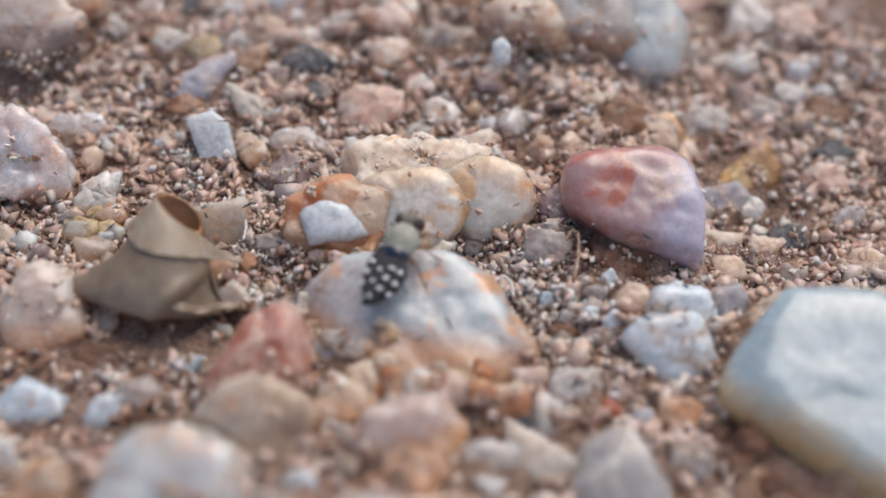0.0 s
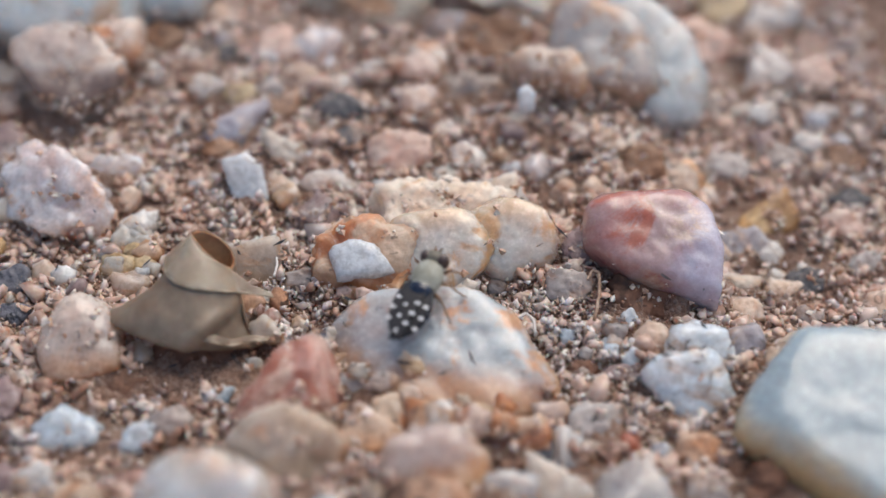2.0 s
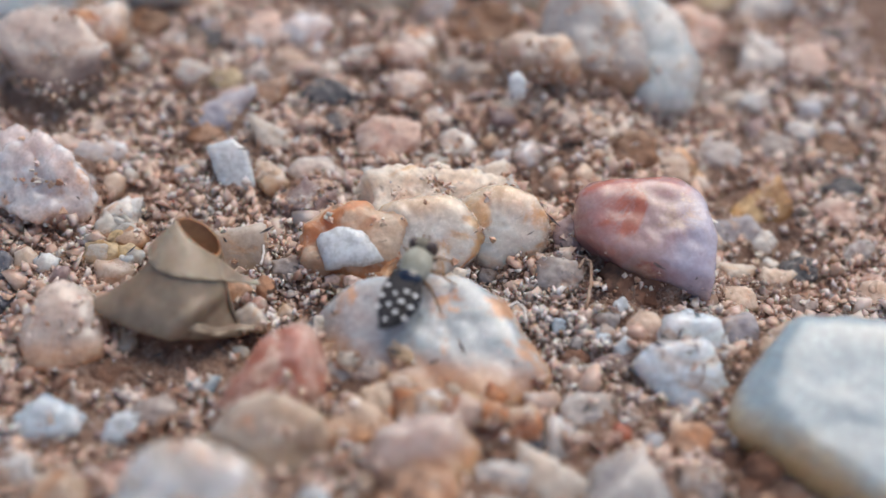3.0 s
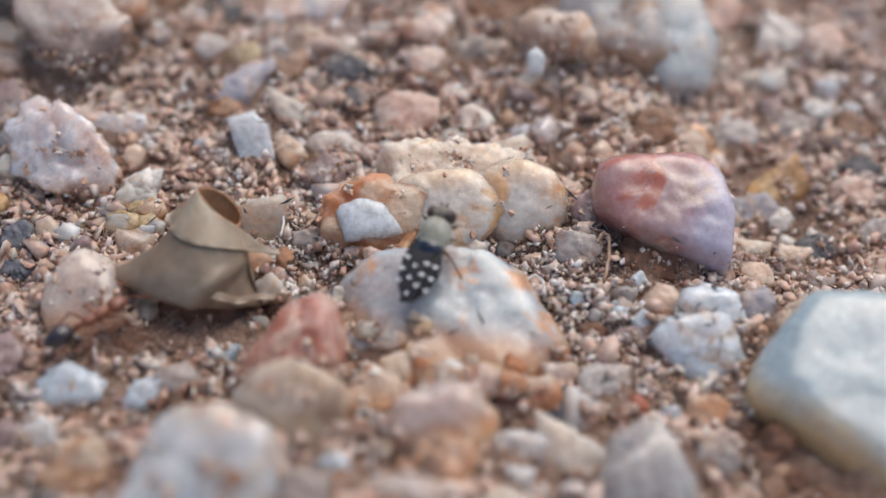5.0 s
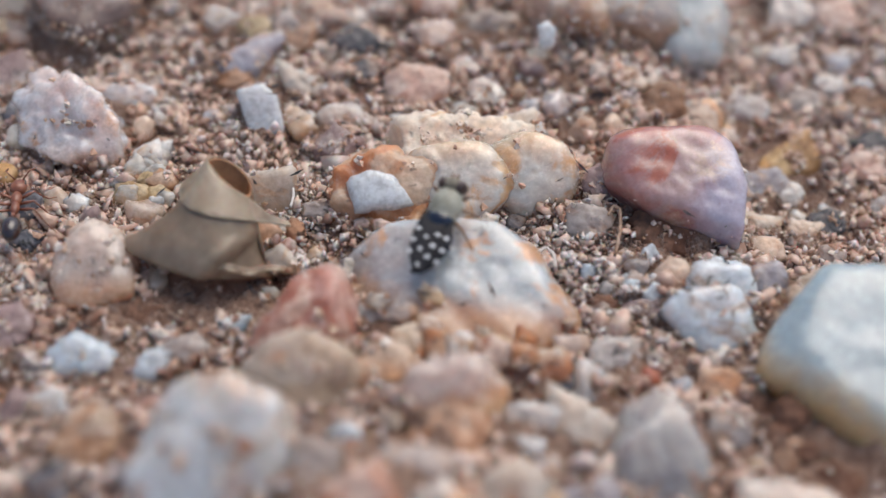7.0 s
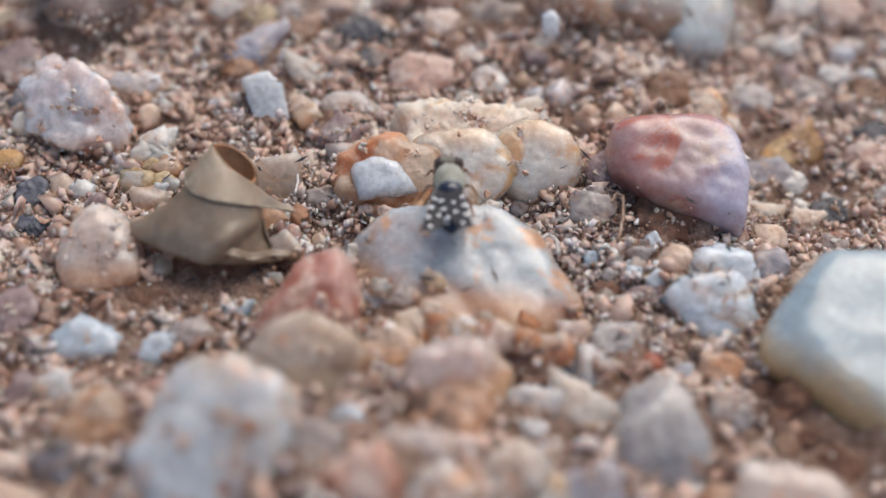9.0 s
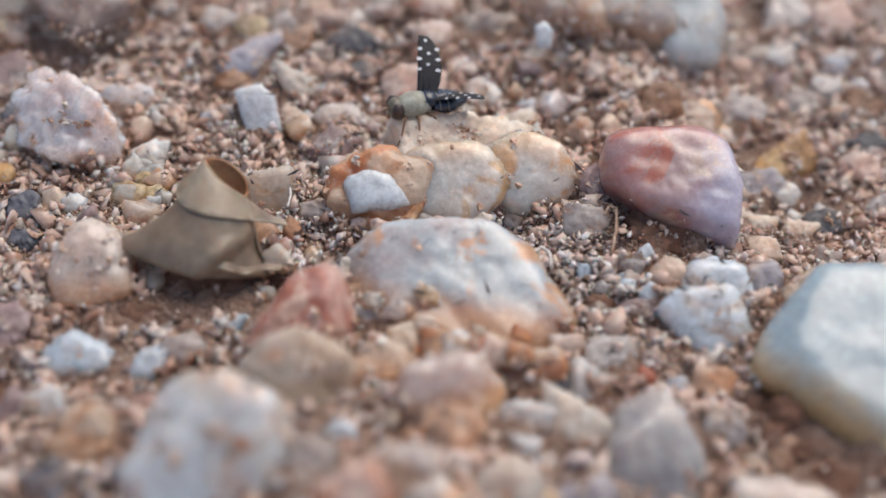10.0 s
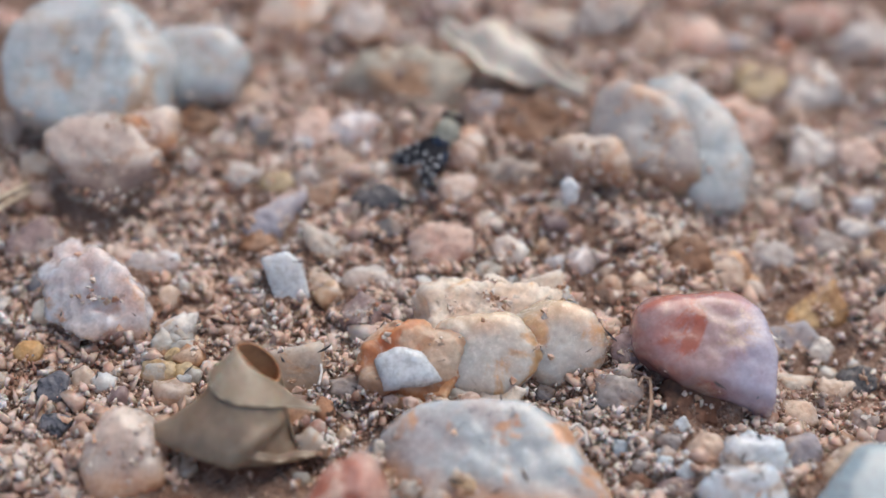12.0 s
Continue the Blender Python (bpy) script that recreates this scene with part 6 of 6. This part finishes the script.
# ---- what moves ----
FLY_PATH = [  # seconds, place in mm, nose-down pitch and bearing in degrees
    (0, 0.46, -3.34, 3.42, -22, 65),
    (1.5, 0.46, -3.34, 3.42, -22, 65),
    (2.5, 0.43, -3.37, 3.47, -23, 67),
    (3.2, 0.43, -3.37, 3.47, -23, 67),
    (4.8, 0.43, -3.34, 3.52, -31, 68),
    (5.5, 0.43, -3.34, 3.52, -31, 68),
    (7.2, 0.43, -3.34, 3.52, -31, 68),
    (8.8, 0.44, -3.15, 3.55, -24, 70),
    (9, 0.70, -2.47, 3.60, -7, 92),
    (9.1, 1.95, 0.41, 2.42, 11, 94),
    (9.2, 1.51, 1.80, 2.37, -7, 99),
    (9.3, 0.27, 4.80, 3.38, -6, 123),
    (9.4, 0.45, 5.65, 3.33, -0, 125),
    (9.5, 0.46, 5.63, 3.27, -9, 127),
    (9.6, 0.76, 5.64, 3.60, 1, 147),
    (9.7, 0.52, 7.53, 2.78, -4, 176),
    (9.8, 0.44, 8.14, 2.84, 1, 181),
    (9.9, 0.47, 7.58, 2.52, -4, 193),
    (10, -0.07, 6.82, 2.65, -4, 201),
    (10.1, -0.32, 6.27, 2.88, -5, 202),
    (10.2, -0.09, 6.37, 2.76, -3, 196),
    (10.3, 0.03, 6.36, 2.67, -11, 218),
    (10.4, 0.00, 5.08, 3.22, -10, 227),
    (10.5, -0.23, 5.64, 3.26, -6, 224),
    (10.6, -0.22, 5.50, 3.17, -8, 230),
    (10.7, -0.02, 5.59, 3.22, -4, 227),
    (10.8, -0.12, 5.90, 3.01, 11, 190),
    (10.9, -0.95, 6.11, 2.78, 10, 169),
    (11, -1.98, 5.52, 3.07, 15, 131),
    (11.1, -2.86, 8.06, 2.12, 15, 116),
    (11.2, -3.96, 8.92, 2.31, 4, 120),
    (11.3, -4.89, 9.99, 2.16, 3, 116),
    (11.4, -4.75, 10.65, 1.97, 2, 113),
    (11.5, -4.72, 10.47, 2.22, -10, 92),
    (11.6, -3.96, 10.57, 2.20, -12, 91),
    (11.7, -3.84, 11.65, 1.98, -24, 70),
    (11.8, -2.90, 13.55, 2.38, -38, 57),
    (11.9, -1.70, 15.94, 2.11, -38, 54),
    (12, -0.74, 17.95, 2.24, -38, 57),
]
ANT_PATH = [  # seconds, place in mm and bearing in degrees
    (0, -32.05, -12.30, 1.84, 20),
    (3.2, -25.05, -9.50, 1.84, 20),
    (4, -21.05, -8.10, 1.84, 22),
    (4.8, -16.05, -6.30, 1.84, 44),
    (5, -15.35, -6.15, 1.84, 42),
    (5.2, -14.74, -6.22, 2.05, 34),
    (5.5, -15.36, -6.20, 1.73, 30),
    (5.6, -15.86, -6.49, 1.81, 39),
    (5.7, -16.45, -6.54, 1.50, 46),
    (5.8, -17.12, -6.71, 1.61, 71),
    (5.9, -18.46, -5.73, 1.55, 106),
    (6, -19.72, -4.99, 1.51, 132),
    (6.1, -20.38, -2.63, 1.57, 120),
    (6.2, -20.56, -1.08, 1.69, 109),
    (6.4, -20.58, -0.36, 1.39, 91),
    (6.8, -20.79, -0.28, 1.52, 106),
    (7.2, -20.42, -0.25, 1.54, 86),
    (7.8, -21.92, 0.55, 1.54, 126),
    (8.4, -26.42, 1.75, 1.54, 161),
    (12, -40.42, 5.75, 1.54, 161),
]

# Wings: seconds, bearing from straight ahead, lift of the tip, twist of the blade, in degrees.
LEFT_WING = [(0, 179, 3, 6), (8.9, 179, 3, 6), (9.02, 157, 4, 6), (9.15, 138, -8, 90), (9.6, 140, -8, 90), (9.75, 160, 2, 50), (10.0, 150, 14, 20), (10.2, 143, 20, 12), (10.5, 146, 18, 10), (10.7, 164, 14, 10), (10.9, 150, -8, 85), (11.02, 150, -8, 85), (11.1, 110, 6, 45), (11.2, 140, -10, 90), (11.4, 142, -10, 85), (11.5, 142, -8, 10), (11.6, 138, -8, 10), (11.7, 130, 2, 20), (12.0, 135, 2, 16)]
RIGHT_WING = [(0, 183, 9, 4), (8.9, 183, 9, 4), (9.02, 156, 8, 5), (9.15, 95, 10, 22), (9.3, 80, 14, 22), (9.6, 100, 14, 20), (9.8, 122, 28, 15), (10.0, 108, 34, 0), (10.2, 84, 38, -20), (10.5, 95, 40, -30), (10.7, 98, 42, -30), (10.8, 112, 34, -5), (10.95, 112, 24, 10), (11.1, 75, 26, 25), (11.3, 88, 12, 25), (11.4, 92, 10, 20), (11.5, 142, -8, 10), (11.6, 140, -8, 10), (11.75, 158, -2, 30), (12.0, 172, 6, 6)]
FLY_STEPS = (9.0, 12.0)
ANT_STEPS = (0.0, 12.0)


def leg_rows(leg, hip, side, height, steps, rate, sway):
    """A leg that swings to and fro while its animal walks; neighbours swing in turn."""
    phase = (0 if hip > 1 or hip < 0.3 else 1) + (0 if side > 0 else 1)
    place = leg.location / MM
    rows = []
    count = int(round(12.0 / 0.1))
    for i in range(count + 1):
        t = i * 0.1
        moving = steps[0] <= t <= steps[1]
        if not moving and 0 < i < count and i % 20:
            continue
        swing = sway * math.sin(2 * math.pi * rate * t + math.pi * phase) if moving else 0
        rows.append((t, pose(place.x * MM, place.y * MM, place.z * MM, 0, 0, swing)))
    return rows


def motions():
    walk(fly, [(t, pose(x * MM, y * MM, z * MM, 0, pitch, turn)) for t, x, y, z, pitch, turn in FLY_PATH])
    for side, rows in ((1, LEFT_WING), (-1, RIGHT_WING)):
        wing = fly_wings[side]
        x, y, z = wing.location
        walk(wing, [(t, pose(x, y, z) @ pose(0, 0, 0, 0, 0, side * bearing) @ pose(0, 0, 0, 0, -lift, 0) @ pose(0, 0, 0, -side * twist, 0, 0)) for t, bearing, lift, twist in rows])
    for leg, hip, side in fly_legs:
        walk(leg, leg_rows(leg, hip, side, -0.35, FLY_STEPS, 3.3, 16))
    walk(ant, [(t, pose(x * MM, y * MM, z * MM, 0, 0, turn)) for t, x, y, z, turn in ANT_PATH])
    for leg, hip, side in ant_legs:
        walk(leg, leg_rows(leg, hip, side, -0.1, ANT_STEPS, 2.7, 18))


motions()
